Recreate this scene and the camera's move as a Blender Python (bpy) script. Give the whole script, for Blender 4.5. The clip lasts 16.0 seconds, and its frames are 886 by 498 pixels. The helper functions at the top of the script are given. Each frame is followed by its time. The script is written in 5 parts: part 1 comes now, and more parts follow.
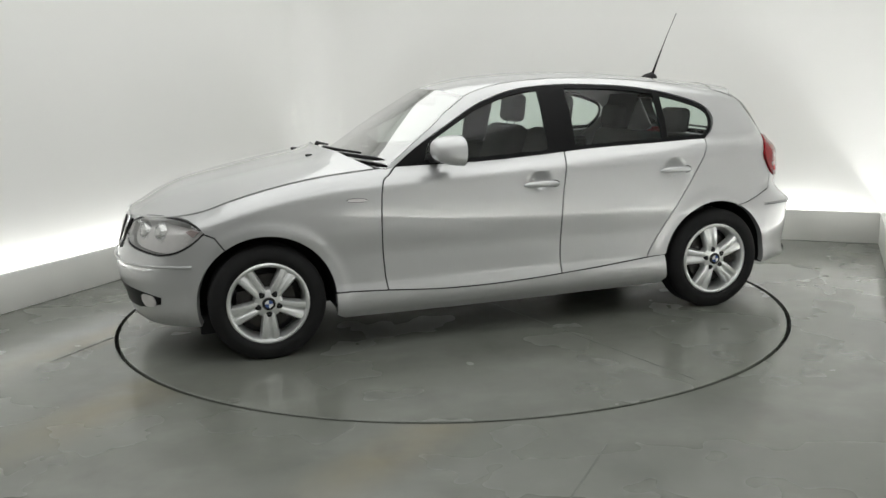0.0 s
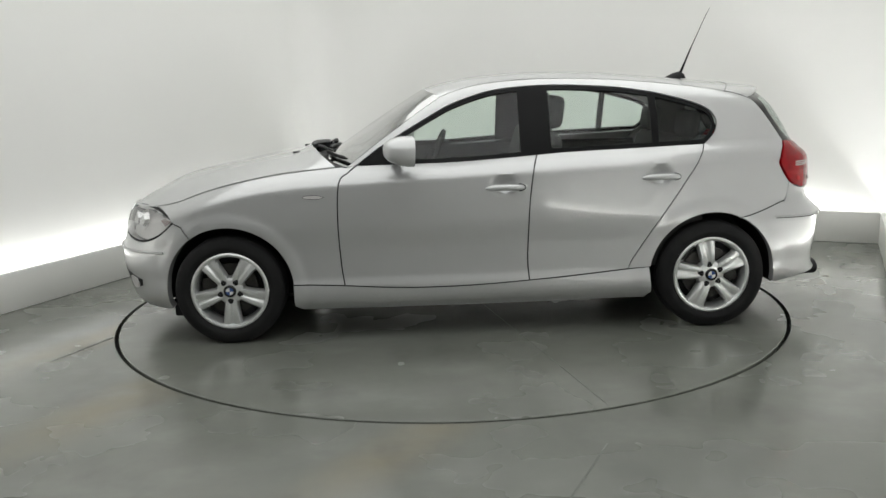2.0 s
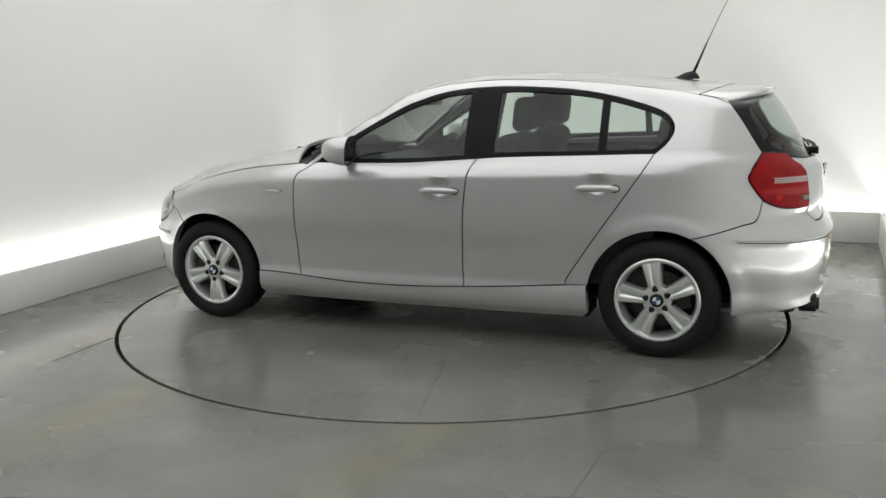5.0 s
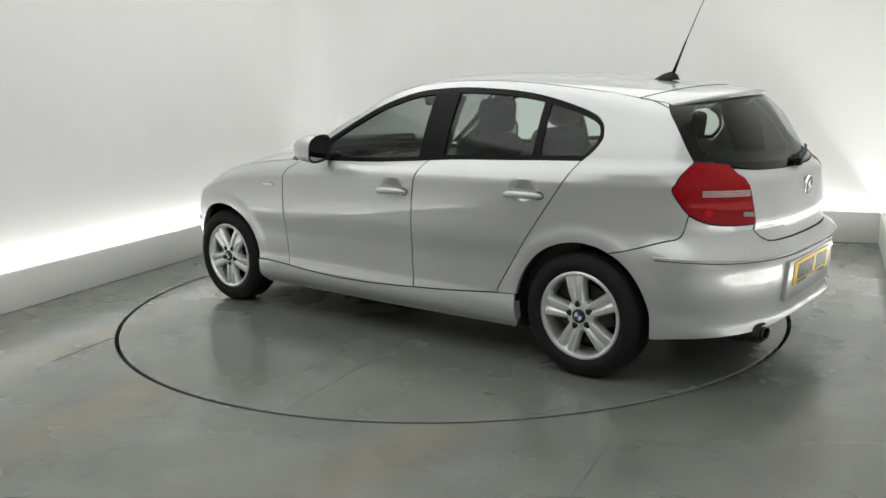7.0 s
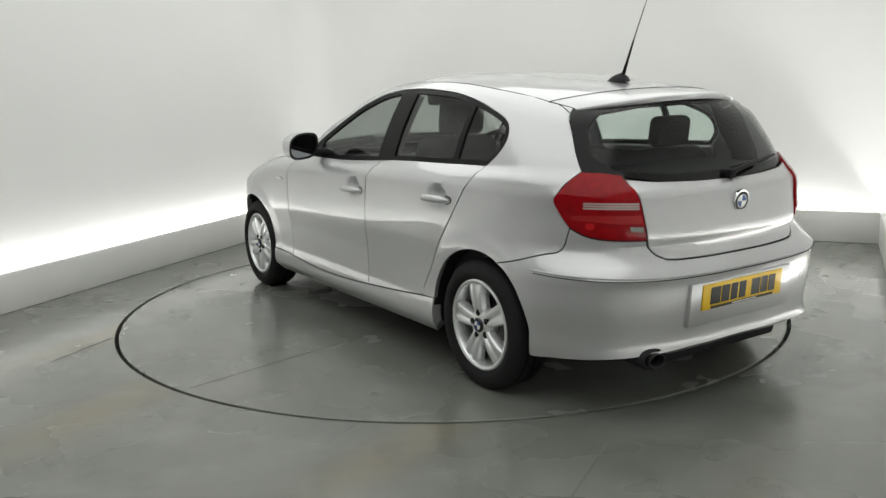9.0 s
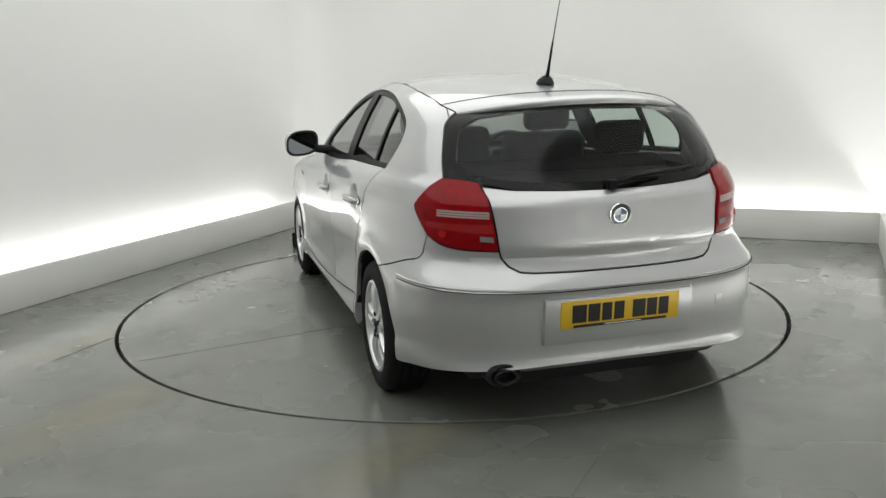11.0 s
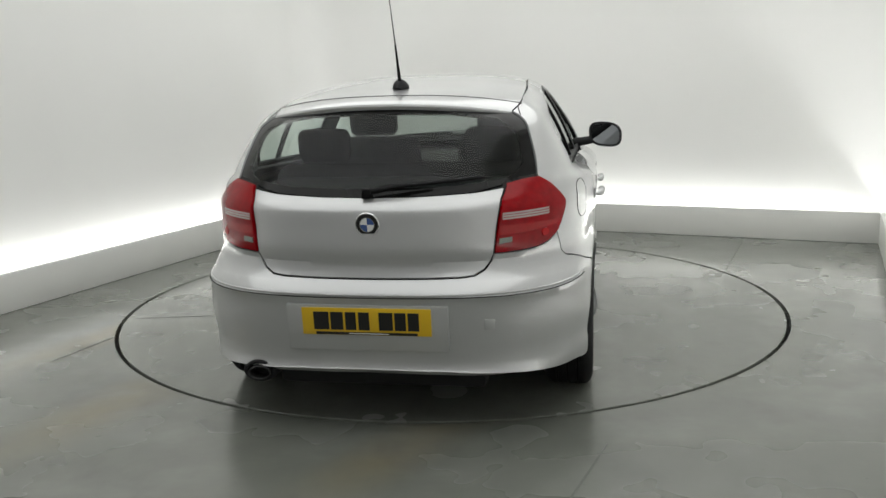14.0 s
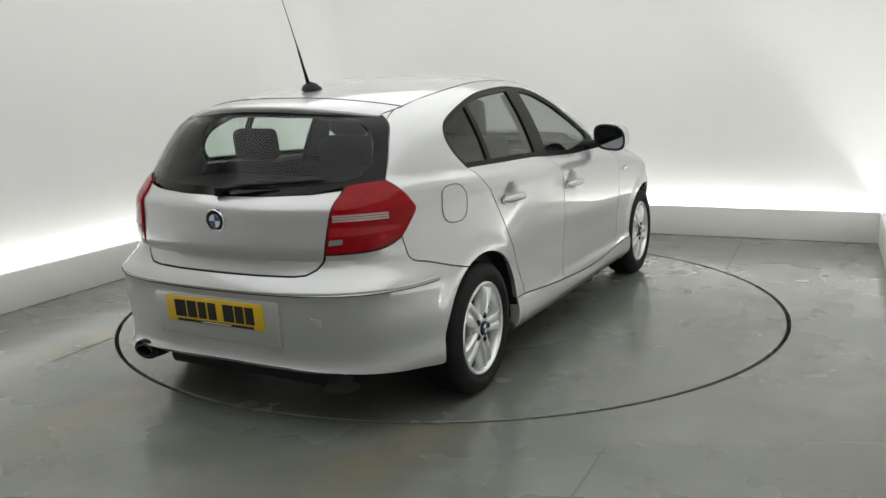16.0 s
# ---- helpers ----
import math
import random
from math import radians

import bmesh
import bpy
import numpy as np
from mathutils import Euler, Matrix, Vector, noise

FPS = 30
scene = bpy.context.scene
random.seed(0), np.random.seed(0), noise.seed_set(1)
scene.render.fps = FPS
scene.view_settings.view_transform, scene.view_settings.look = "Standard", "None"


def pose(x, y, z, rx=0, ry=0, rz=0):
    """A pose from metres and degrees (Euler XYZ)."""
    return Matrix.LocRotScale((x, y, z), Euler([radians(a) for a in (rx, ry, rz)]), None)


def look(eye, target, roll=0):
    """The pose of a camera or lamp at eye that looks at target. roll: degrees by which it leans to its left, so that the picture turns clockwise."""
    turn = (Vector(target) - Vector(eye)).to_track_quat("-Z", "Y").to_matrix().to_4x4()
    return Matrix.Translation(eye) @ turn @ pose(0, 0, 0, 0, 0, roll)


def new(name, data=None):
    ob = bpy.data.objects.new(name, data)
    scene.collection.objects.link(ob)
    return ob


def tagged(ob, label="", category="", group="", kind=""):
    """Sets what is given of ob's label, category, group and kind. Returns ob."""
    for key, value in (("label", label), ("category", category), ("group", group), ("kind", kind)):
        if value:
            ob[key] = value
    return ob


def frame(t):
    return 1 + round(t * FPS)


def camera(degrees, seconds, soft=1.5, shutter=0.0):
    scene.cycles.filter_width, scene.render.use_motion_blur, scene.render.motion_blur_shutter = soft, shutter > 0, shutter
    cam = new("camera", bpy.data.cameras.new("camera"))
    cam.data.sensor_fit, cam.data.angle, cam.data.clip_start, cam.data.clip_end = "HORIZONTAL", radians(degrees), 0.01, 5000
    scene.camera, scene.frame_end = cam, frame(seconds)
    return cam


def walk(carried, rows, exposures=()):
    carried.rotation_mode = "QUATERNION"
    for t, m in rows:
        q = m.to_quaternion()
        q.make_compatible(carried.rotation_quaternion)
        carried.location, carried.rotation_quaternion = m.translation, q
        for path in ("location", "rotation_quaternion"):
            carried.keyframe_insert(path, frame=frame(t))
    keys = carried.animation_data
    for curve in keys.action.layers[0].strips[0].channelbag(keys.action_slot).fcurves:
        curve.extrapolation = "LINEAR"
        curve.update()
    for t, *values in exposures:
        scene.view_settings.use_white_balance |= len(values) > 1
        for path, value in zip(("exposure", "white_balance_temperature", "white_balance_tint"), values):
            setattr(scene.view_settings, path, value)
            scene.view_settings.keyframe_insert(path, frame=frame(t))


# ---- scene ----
# The camera stands still; the turntable carries the car round.
cam = camera(54.18, 16.0, soft=1.5)
EYE = (0.0, -5.4617, 1.4139)
PITCH, YAW, ROLL = 11.133, -0.45, -1.578
way = Vector((math.sin(radians(YAW)) * math.cos(radians(PITCH)), math.cos(radians(YAW)) * math.cos(radians(PITCH)), -math.sin(radians(PITCH))))
VIEW = look(EYE, Vector(EYE) + way, ROLL)
walk(cam, [(0.0, VIEW), (16.0, VIEW)])

# The heading of the car on the turntable: seconds, degrees.
TURN = [(0, 197.89), (0.5, 193.94), (1, 189.99), (1.5, 186.08), (2, 182.25), (2.5, 178.46), (3, 174.64), (3.5, 170.78), (4, 166.65),
        (6.5, 145.04), (7, 140.74), (7.5, 136.46), (8, 132.2), (8.5, 127.9), (9, 123.57),
        (11.5, 102.32), (12, 97.81), (12.5, 93.44), (13, 89.08), (13.5, 84.63), (14, 80.3), (14.5, 75.91), (15, 71.58), (15.5, 67.13), (16, 62.64)]
CAR_OFFSET = (-0.0913, -0.052)
DISC_R = 2.056

# ---- world and lamps ----
world = bpy.data.worlds.new("world")
scene.world = world
world.use_nodes = True
world.node_tree.nodes["Background"].inputs[0].default_value = (0.9, 0.95, 1.0, 1)
world.node_tree.nodes["Background"].inputs[1].default_value = 0.05
scene.view_settings.exposure = -0.2

ROOM_TURN = -23.5
ROOM = pose(0, 0, 0, 0, 0, ROOM_TURN)
P0, P1, Q0, Q1 = -2.61, 2.61, -6.4, 2.725
CEILING = 3.1
PLINTH_H, PLINTH_T, COVE = 0.255, 0.04, 0.17


def area_lamp(name, m, sx, sy, watts, colour=(1, 1, 1)):
    lamp = bpy.data.lights.new(name, "AREA")
    lamp.shape, lamp.size, lamp.size_y, lamp.energy, lamp.color = "RECTANGLE", sx, sy, watts, colour
    ob = new(name, lamp)
    ob.matrix_world = ROOM @ m
    return ob


COVE_W, COVE_RIGHT_W, TOP_W = 4.6, 7.0, 142.0
LED = (0.985, 0.998, 0.985)
LIT = -3.4
LEAN = 7.1
left_q, back_p, right_q = (LIT, Q1 - 0.75), (P0 + 0.75, P1 - 0.2), (LIT, Q1 - 0.2)
for wall_p, (q0, q1), lean, watts in ((P0 - 0.125, left_q, -LEAN, COVE_W), (P1 + 0.125, right_q, LEAN, COVE_RIGHT_W)):
    area_lamp("cove_lamp", pose(wall_p, (q0 + q1) / 2, 0.14, 0, 180 + lean, 0), 0.05, q1 - q0, watts * (q1 - q0), LED)
area_lamp("cove_lamp", pose((back_p[0] + back_p[1]) / 2, Q1 + 0.125, 0.14, 180 + LEAN, 0, 0), back_p[1] - back_p[0], 0.05, COVE_W * (back_p[1] - back_p[0]), LED)
# Unseen overhead fill, added to lift the walls, floor and car roof.
area_lamp("overhead_fill", pose(0.0, -1.35, CEILING - 0.06), 4.8, 7.5, TOP_W, LED)


# ---- materials ----
def material(name, colour, rough=0.5, metal=0.0, coat=0.0, vary=0.0, scale=6.0, bump=0.0, bump_scale=60.0, rough_vary=0.0, tint=None, spec=0.5):
    m = bpy.data.materials.new(name)
    m.use_nodes = True
    nt = m.node_tree
    b = nt.nodes["Principled BSDF"]
    b.inputs["Base Color"].default_value = (*colour, 1)
    b.inputs["Roughness"].default_value = rough
    b.inputs["Metallic"].default_value = metal
    b.inputs["Specular IOR Level"].default_value = spec
    b.inputs["Coat Weight"].default_value = coat
    b.inputs["Coat Roughness"].default_value = 0.04
    if vary or bump or rough_vary:
        co = nt.nodes.new("ShaderNodeTexCoord")
        n1, n2 = nt.nodes.new("ShaderNodeTexNoise"), nt.nodes.new("ShaderNodeTexNoise")
        n1.inputs["Scale"].default_value, n1.inputs["Detail"].default_value = scale, 5
        n2.inputs["Scale"].default_value, n2.inputs["Detail"].default_value = bump_scale, 3
        for n in (n1, n2):
            nt.links.new(co.outputs["Object"], n.inputs["Vector"])
        if vary:
            mix = nt.nodes.new("ShaderNodeMix")
            mix.data_type = "RGBA"
            mix.inputs[6].default_value = (*[c * (1 - vary) for c in colour], 1)
            mix.inputs[7].default_value = (*(tint or [min(1, c * (1 + vary)) for c in colour]), 1)
            nt.links.new(n1.outputs["Fac"], mix.inputs[0])
            nt.links.new(mix.outputs[2], b.inputs["Base Color"])
        if rough_vary:
            mr = nt.nodes.new("ShaderNodeMapRange")
            mr.inputs[3].default_value, mr.inputs[4].default_value = max(0.02, rough - rough_vary), rough + rough_vary
            nt.links.new(n1.outputs["Fac"], mr.inputs[0])
            nt.links.new(mr.outputs[0], b.inputs["Roughness"])
        if bump:
            bp = nt.nodes.new("ShaderNodeBump")
            bp.inputs["Strength"].default_value, bp.inputs["Distance"].default_value = bump, 0.002
            nt.links.new(n2.outputs["Fac"], bp.inputs["Height"])
            nt.links.new(bp.outputs[0], b.inputs["Normal"])
    return m


def glass(name, tint, gloss=0.06):
    m = bpy.data.materials.new(name)
    m.use_nodes = True
    nt = m.node_tree
    nt.nodes.remove(nt.nodes["Principled BSDF"])
    tr, gl = nt.nodes.new("ShaderNodeBsdfTransparent"), nt.nodes.new("ShaderNodeBsdfGlossy")
    lw, mix = nt.nodes.new("ShaderNodeLayerWeight"), nt.nodes.new("ShaderNodeMixShader")
    pw, ma = nt.nodes.new("ShaderNodeMath"), nt.nodes.new("ShaderNodeMath")
    lw.inputs["Blend"].default_value = 0.5
    pw.operation, ma.operation = "POWER", "MULTIPLY_ADD"
    pw.inputs[1].default_value, ma.inputs[1].default_value, ma.inputs[2].default_value = 4.0, 0.9, gloss
    nt.links.new(lw.outputs["Facing"], pw.inputs[0])
    nt.links.new(pw.outputs[0], ma.inputs[0])
    tr.inputs[0].default_value = (*tint, 1)
    gl.inputs["Roughness"].default_value = 0.02
    nt.links.new(ma.outputs[0], mix.inputs[0])
    nt.links.new(tr.outputs[0], mix.inputs[1])
    nt.links.new(gl.outputs[0], mix.inputs[2])
    nt.links.new(mix.outputs[0], nt.nodes["Material Output"].inputs[0])
    return m


PAINT = material("silver_paint", (0.51, 0.515, 0.52), 0.38, 0.54, 1.0, vary=0.025, scale=2.5)
PAINT.node_tree.nodes["Principled BSDF"].inputs["Coat IOR"].default_value = 1.7
PAINT.node_tree.nodes["Principled BSDF"].inputs["Coat Roughness"].default_value = 0.025
TRIM = material("black_trim", (0.006, 0.006, 0.0065), 0.4, vary=0.2, scale=20, spec=0.12)
GLOSS_BLACK = material("gloss_black", (0.01, 0.01, 0.011), 0.08, vary=0.1, scale=8)
FRIT = material("window_border_black", (0.006, 0.006, 0.006), 0.12, vary=0.1, scale=8, spec=0.2)
RUBBER = material("rubber", (0.011, 0.011, 0.0115), 0.75, spec=0.25, vary=0.35, scale=14, bump=0.25, bump_scale=180)
PLASTIC = material("dark_plastic", (0.013, 0.013, 0.014), 0.6, spec=0.25, vary=0.25, scale=12, bump=0.1, bump_scale=300)
ALLOY = material("alloy", (0.76, 0.77, 0.77), 0.33, 0.75, 0.3, vary=0.06, scale=25, rough_vary=0.06)
STEEL = material("brake_steel", (0.055, 0.052, 0.05), 0.4, 0.9, vary=0.2, scale=40)
CHROME = material("chrome", (0.8, 0.8, 0.8), 0.08, 1.0, vary=0.03, scale=30)
FABRIC = material("seat_fabric", (0.013, 0.0133, 0.0145), 0.9, vary=0.25, scale=12)
DASH = material("dash_plastic", (0.016, 0.0165, 0.017), 0.6, vary=0.2, scale=10)
RED_GLOW = material("bright_red_reflector", (0.42, 0.006, 0.008), 0.2, 0.0, 0.1, spec=0.2, vary=0.3, scale=70)
RED_LENS = material("red_lens", (0.25, 0.001, 0.004), 0.08, 0.0, 0.05, spec=0.2, vary=0.30, scale=34, bump=0.25, bump_scale=120)
RED_DARK = material("red_reflector", (0.31, 0.002, 0.004), 0.12, 0.0, 0.15, vary=0.2, scale=90)
CLEAR_BAND = material("clear_lens_band", (0.46, 0.36, 0.35), 0.12, 0.2, 0.6, vary=0.12, scale=80)
LAMP_SILVER = material("lamp_reflector", (0.76, 0.74, 0.74), 0.42, 0.6, vary=0.1, scale=30)
PLATE_Y = material("yellow_plate", (0.72, 0.46, 0.02), 0.3, vary=0.06, scale=30)
INK = material("black_ink", (0.01, 0.01, 0.01), 0.4, vary=0.1)
WHITE_P = material("white_plastic", (0.75, 0.75, 0.75), 0.35, vary=0.04, scale=20)
BLUE_E = material("blue_enamel", (0.05, 0.10, 0.28), 0.15, 0.0, 0.6, vary=0.05)
GLASS_SIDE = glass("tinted_glass", (0.86, 0.93, 0.89), 0.05)
GLASS_REAR = glass("privacy_glass", (0.76, 0.83, 0.79), 0.03)
GLASS_FRONT = glass("windscreen_glass", (0.92, 0.97, 0.94), 0.50)
GLASS_CLEAR = glass("clear_lens", (0.95, 0.95, 0.95), 0.22)
MIRROR = material("mirror", (0.22, 0.23, 0.24), 0.02, 1.0)
WALL = material("white_wall", (0.81, 0.81, 0.79), 0.75, vary=0.02, scale=1.2, bump=0.08, bump_scale=90)
PLINTH = material("plinth_paint", (0.72, 0.72, 0.69), 0.5, vary=0.05, scale=2.5, bump=0.08, bump_scale=70)
LED_M = bpy.data.materials.new("led_strip")
LED_M.use_nodes = True
LED_M.cycles.emission_sampling = "NONE"
LED_M.node_tree.nodes["Principled BSDF"].inputs["Emission Color"].default_value = (1, 1, 1, 1)
LED_M.node_tree.nodes["Principled BSDF"].inputs["Emission Strength"].default_value = 4.0


def floor_material(name, seed, streaks=()):
    m = bpy.data.materials.new(name)
    m.use_nodes = True
    nt = m.node_tree
    b = nt.nodes["Principled BSDF"]
    co = nt.nodes.new("ShaderNodeTexCoord")

    def noise_node(scale, detail, stretch=(1, 1, 1), shift=0.0):
        mp, n = nt.nodes.new("ShaderNodeMapping"), nt.nodes.new("ShaderNodeTexNoise")
        mp.inputs["Scale"].default_value = stretch
        mp.inputs["Location"].default_value = (shift, shift * 0.7, 0)
        n.inputs["Scale"].default_value, n.inputs["Detail"].default_value = scale, detail
        nt.links.new(co.outputs["Object"], mp.inputs[0])
        nt.links.new(mp.outputs[0], n.inputs["Vector"])
        return n.outputs["Fac"]

    def ramp(fac, lo, hi, a, c):
        r = nt.nodes.new("ShaderNodeMapRange")
        r.inputs[1].default_value, r.inputs[2].default_value, r.inputs[3].default_value, r.inputs[4].default_value = lo, hi, a, c
        r.interpolation_type = "SMOOTHSTEP"
        nt.links.new(fac, r.inputs[0])
        return r.outputs[0]

    def blend(fac, a, c):
        mix = nt.nodes.new("ShaderNodeMix")
        mix.data_type = "RGBA"
        nt.links.new(fac, mix.inputs[0])
        for i, v in ((6, a), (7, c)):
            if isinstance(v, tuple):
                mix.inputs[i].default_value = (*v, 1)
            else:
                nt.links.new(v, mix.inputs[i])
        return mix.outputs[2]

    def scaled(fac, k, add=0.0):
        n = nt.nodes.new("ShaderNodeMath")
        n.operation = "MULTIPLY_ADD"
        n.inputs[1].default_value, n.inputs[2].default_value = k, add
        nt.links.new(fac, n.inputs[0])
        return n.outputs[0]

    base = blend(noise_node(0.7, 2, shift=seed), (0.115, 0.125, 0.109), (0.195, 0.206, 0.182))
    pale = blend(scaled(noise_node(1.3, 3, shift=seed + 3), 0.3), base, (0.235, 0.240, 0.215))
    top = blend(scaled(noise_node(0.6, 2, (1.5, 0.45, 1), seed + 7), 0.22), pale, (0.155, 0.145, 0.110))
    for x, y, turn, half, length in streaks:
        mp, sep = nt.nodes.new("ShaderNodeMapping"), nt.nodes.new("ShaderNodeSeparateXYZ")
        mp.vector_type = "TEXTURE"
        mp.inputs["Location"].default_value, mp.inputs["Rotation"].default_value = (x, y, 0), (0, 0, radians(turn))
        nt.links.new(co.outputs["Object"], mp.inputs[0])
        nt.links.new(mp.outputs[0], sep.inputs[0])
        fall = []
        for axis, reach in (("X", length), ("Y", half)):
            ab = nt.nodes.new("ShaderNodeMath")
            ab.operation = "ABSOLUTE"
            nt.links.new(sep.outputs[axis], ab.inputs[0])
            fall.append(ramp(ab.outputs[0], 0.0, reach, 1.0, 0.0))
        k = None
        for f in fall + [ramp(noise_node(2.6, 2, shift=x), 0.2, 0.8, 0.55, 1.0)]:
            if k is None:
                k = f
            else:
                mu = nt.nodes.new("ShaderNodeMath")
                mu.operation = "MULTIPLY"
                nt.links.new(k, mu.inputs[0])
                nt.links.new(f, mu.inputs[1])
                k = mu.outputs[0]
        top = blend(k, top, (0.205, 0.182, 0.120))
    scuffed = blend(ramp(noise_node(1.8, 4, (1, 1.6, 1), seed + 11), 0.44, 0.84, 0.0, 0.40), top, (0.30, 0.305, 0.285))
    grimy = blend(ramp(noise_node(2.4, 4, (1.4, 1, 1), seed + 21), 0.48, 0.86, 0.0, 0.50), scuffed, (0.085, 0.088, 0.078))
    fine = blend(scaled(noise_node(14, 2, shift=seed), 0.3), grimy, (0.11, 0.117, 0.105))
    nt.links.new(fine, b.inputs["Base Color"])
    worn = ramp(noise_node(1.6, 3, shift=seed + 5), 0.30, 0.72, 0.0, 1.0)
    nt.links.new(scaled(worn, 0.12, 0.19), b.inputs["Roughness"])
    b.inputs["Coat Weight"].default_value, b.inputs["Coat Roughness"].default_value = 0.25, 0.12
    return m


FLOOR_M = floor_material("painted_concrete", 0.0, ((-1.55, -1.75, 62, 0.30, 1.3), (-0.22, -2.30, 56, 0.24, 0.9), (-2.0, -0.6, 62, 0.22, 1.2)))
DISC_M = floor_material("turntable_paint", 17.0)
# Grey stands in for the dim end of the room in reflections.
DIMMED_WALL = material("dimmed_end_wall", (0.42, 0.42, 0.41), 0.8, vary=0.1, scale=2)
PIT = material("pit_black", (0.006, 0.006, 0.006), 0.9, vary=0.2)
JOINT = material("joint_filler", (0.125, 0.13, 0.118), 0.5, vary=0.3, scale=10)


# ---- mesh helpers ----
def finish(name, bm, mat, parent=None, label="", smooth=35):
    me = bpy.data.meshes.new(name)
    bm.to_mesh(me)
    bm.free()
    if smooth:
        me.polygons.foreach_set("use_smooth", [True] * len(me.polygons))
        me.set_sharp_from_angle(angle=radians(smooth))
    for one in (mat if isinstance(mat, (list, tuple)) else [mat]):
        me.materials.append(one)
    ob = new(name, me)
    if parent:
        ob.parent = parent
    if label:
        tagged(ob, label)
    return ob


def part(name, bm, mat, parent, label="", smooth=35):
    return finish(name, bm, mat, parent, label, smooth)


def box(bm, x0, x1, y0, y1, z0, z1, bevel=0.0, m=None, seg=2):
    r = bmesh.ops.create_cube(bm, size=1)
    vs = r["verts"]
    bmesh.ops.scale(bm, vec=(x1 - x0, y1 - y0, z1 - z0), verts=vs)
    bmesh.ops.translate(bm, vec=((x0 + x1) / 2, (y0 + y1) / 2, (z0 + z1) / 2), verts=vs)
    if bevel:
        es = list({e for v in vs for e in v.link_edges})
        r = bmesh.ops.bevel(bm, geom=es, offset=bevel, segments=seg, affect="EDGES", profile=0.5)
        vs = list({v for f in r["faces"] for v in f.verts} | {v for v in vs if v.is_valid})
    if m is not None:
        bmesh.ops.transform(bm, matrix=m, verts=vs)
    return vs


def tube(bm, pts, radii, seg=10, cap=True):
    """A round rod along pts with the radius at each."""
    rings = []
    pts = [Vector(p) for p in pts]
    for i, p in enumerate(pts):
        d = (pts[min(i + 1, len(pts) - 1)] - pts[max(i - 1, 0)]).normalized()
        a = d.orthogonal().normalized() if i == 0 else (rings_a - d * rings_a.dot(d)).normalized()
        rings_a = a
        b = d.cross(a)
        r = radii[i] if isinstance(radii, (list, tuple)) else radii
        rings.append([bm.verts.new(p + (a * math.cos(t) + b * math.sin(t)) * r) for t in [2 * math.pi * k / seg for k in range(seg)]])
    for r0, r1 in zip(rings, rings[1:]):
        for k in range(seg):
            bm.faces.new((r0[k], r0[(k + 1) % seg], r1[(k + 1) % seg], r1[k]))
    if cap:
        bm.faces.new(rings[0][::-1])
        bm.faces.new(rings[-1])


def lathe(bm, profile, seg=64, axis="y", closed=False):
    """Turn (radius, depth) pairs round the y axis."""
    rings = []
    for r, d in profile:
        rings.append([bm.verts.new((r * math.cos(2 * math.pi * k / seg), d, r * math.sin(2 * math.pi * k / seg))) for k in range(seg)])
    pairs = list(zip(rings, rings[1:])) + ([(rings[-1], rings[0])] if closed else [])
    for r0, r1 in pairs:
        for k in range(seg):
            bm.faces.new((r0[k], r1[k], r1[(k + 1) % seg], r0[(k + 1) % seg]))
    bmesh.ops.recalc_face_normals(bm, faces=bm.faces)


def grid_mesh(bm, rows):
    vs = [[bm.verts.new(p) for p in row] for row in rows]
    for a, b in zip(vs, vs[1:]):
        for k in range(len(a) - 1):
            bm.faces.new((a[k], a[k + 1], b[k + 1], b[k]))
    return vs


class Curve:
    """A smooth curve through points that does not overshoot."""

    def __init__(self, *pts):
        pts = sorted(pts)
        self.x, self.y = [p[0] for p in pts], [p[1] for p in pts]
        self.m = pchip(self.x, self.y)

    def __call__(self, x):
        return pchip_at(self.x, self.y, self.m, x)


def pchip(x, y):
    n = len(x)
    h = [x[i + 1] - x[i] for i in range(n - 1)]
    d = [(y[i + 1] - y[i]) / h[i] for i in range(n - 1)]
    m = [d[0]] + [0.0] * (n - 2) + [d[-1]]
    for i in range(1, n - 1):
        if d[i - 1] * d[i] > 0:
            w1, w2 = 2 * h[i] + h[i - 1], h[i] + 2 * h[i - 1]
            m[i] = (w1 + w2) / (w1 / d[i - 1] + w2 / d[i])
    return m


def pchip_at(x, y, m, v):
    if v <= x[0]:
        return y[0] + m[0] * (v - x[0]) * 0.3
    if v >= x[-1]:
        return y[-1] + m[-1] * (v - x[-1]) * 0.3
    i = 0
    while x[i + 1] < v:
        i += 1
    h = x[i + 1] - x[i]
    t = (v - x[i]) / h
    return ((1 + 2 * t) * (1 - t) ** 2 * y[i] + t * (1 - t) ** 2 * h * m[i] + t * t * (3 - 2 * t) * y[i + 1] + t * t * (t - 1) * h * m[i + 1])


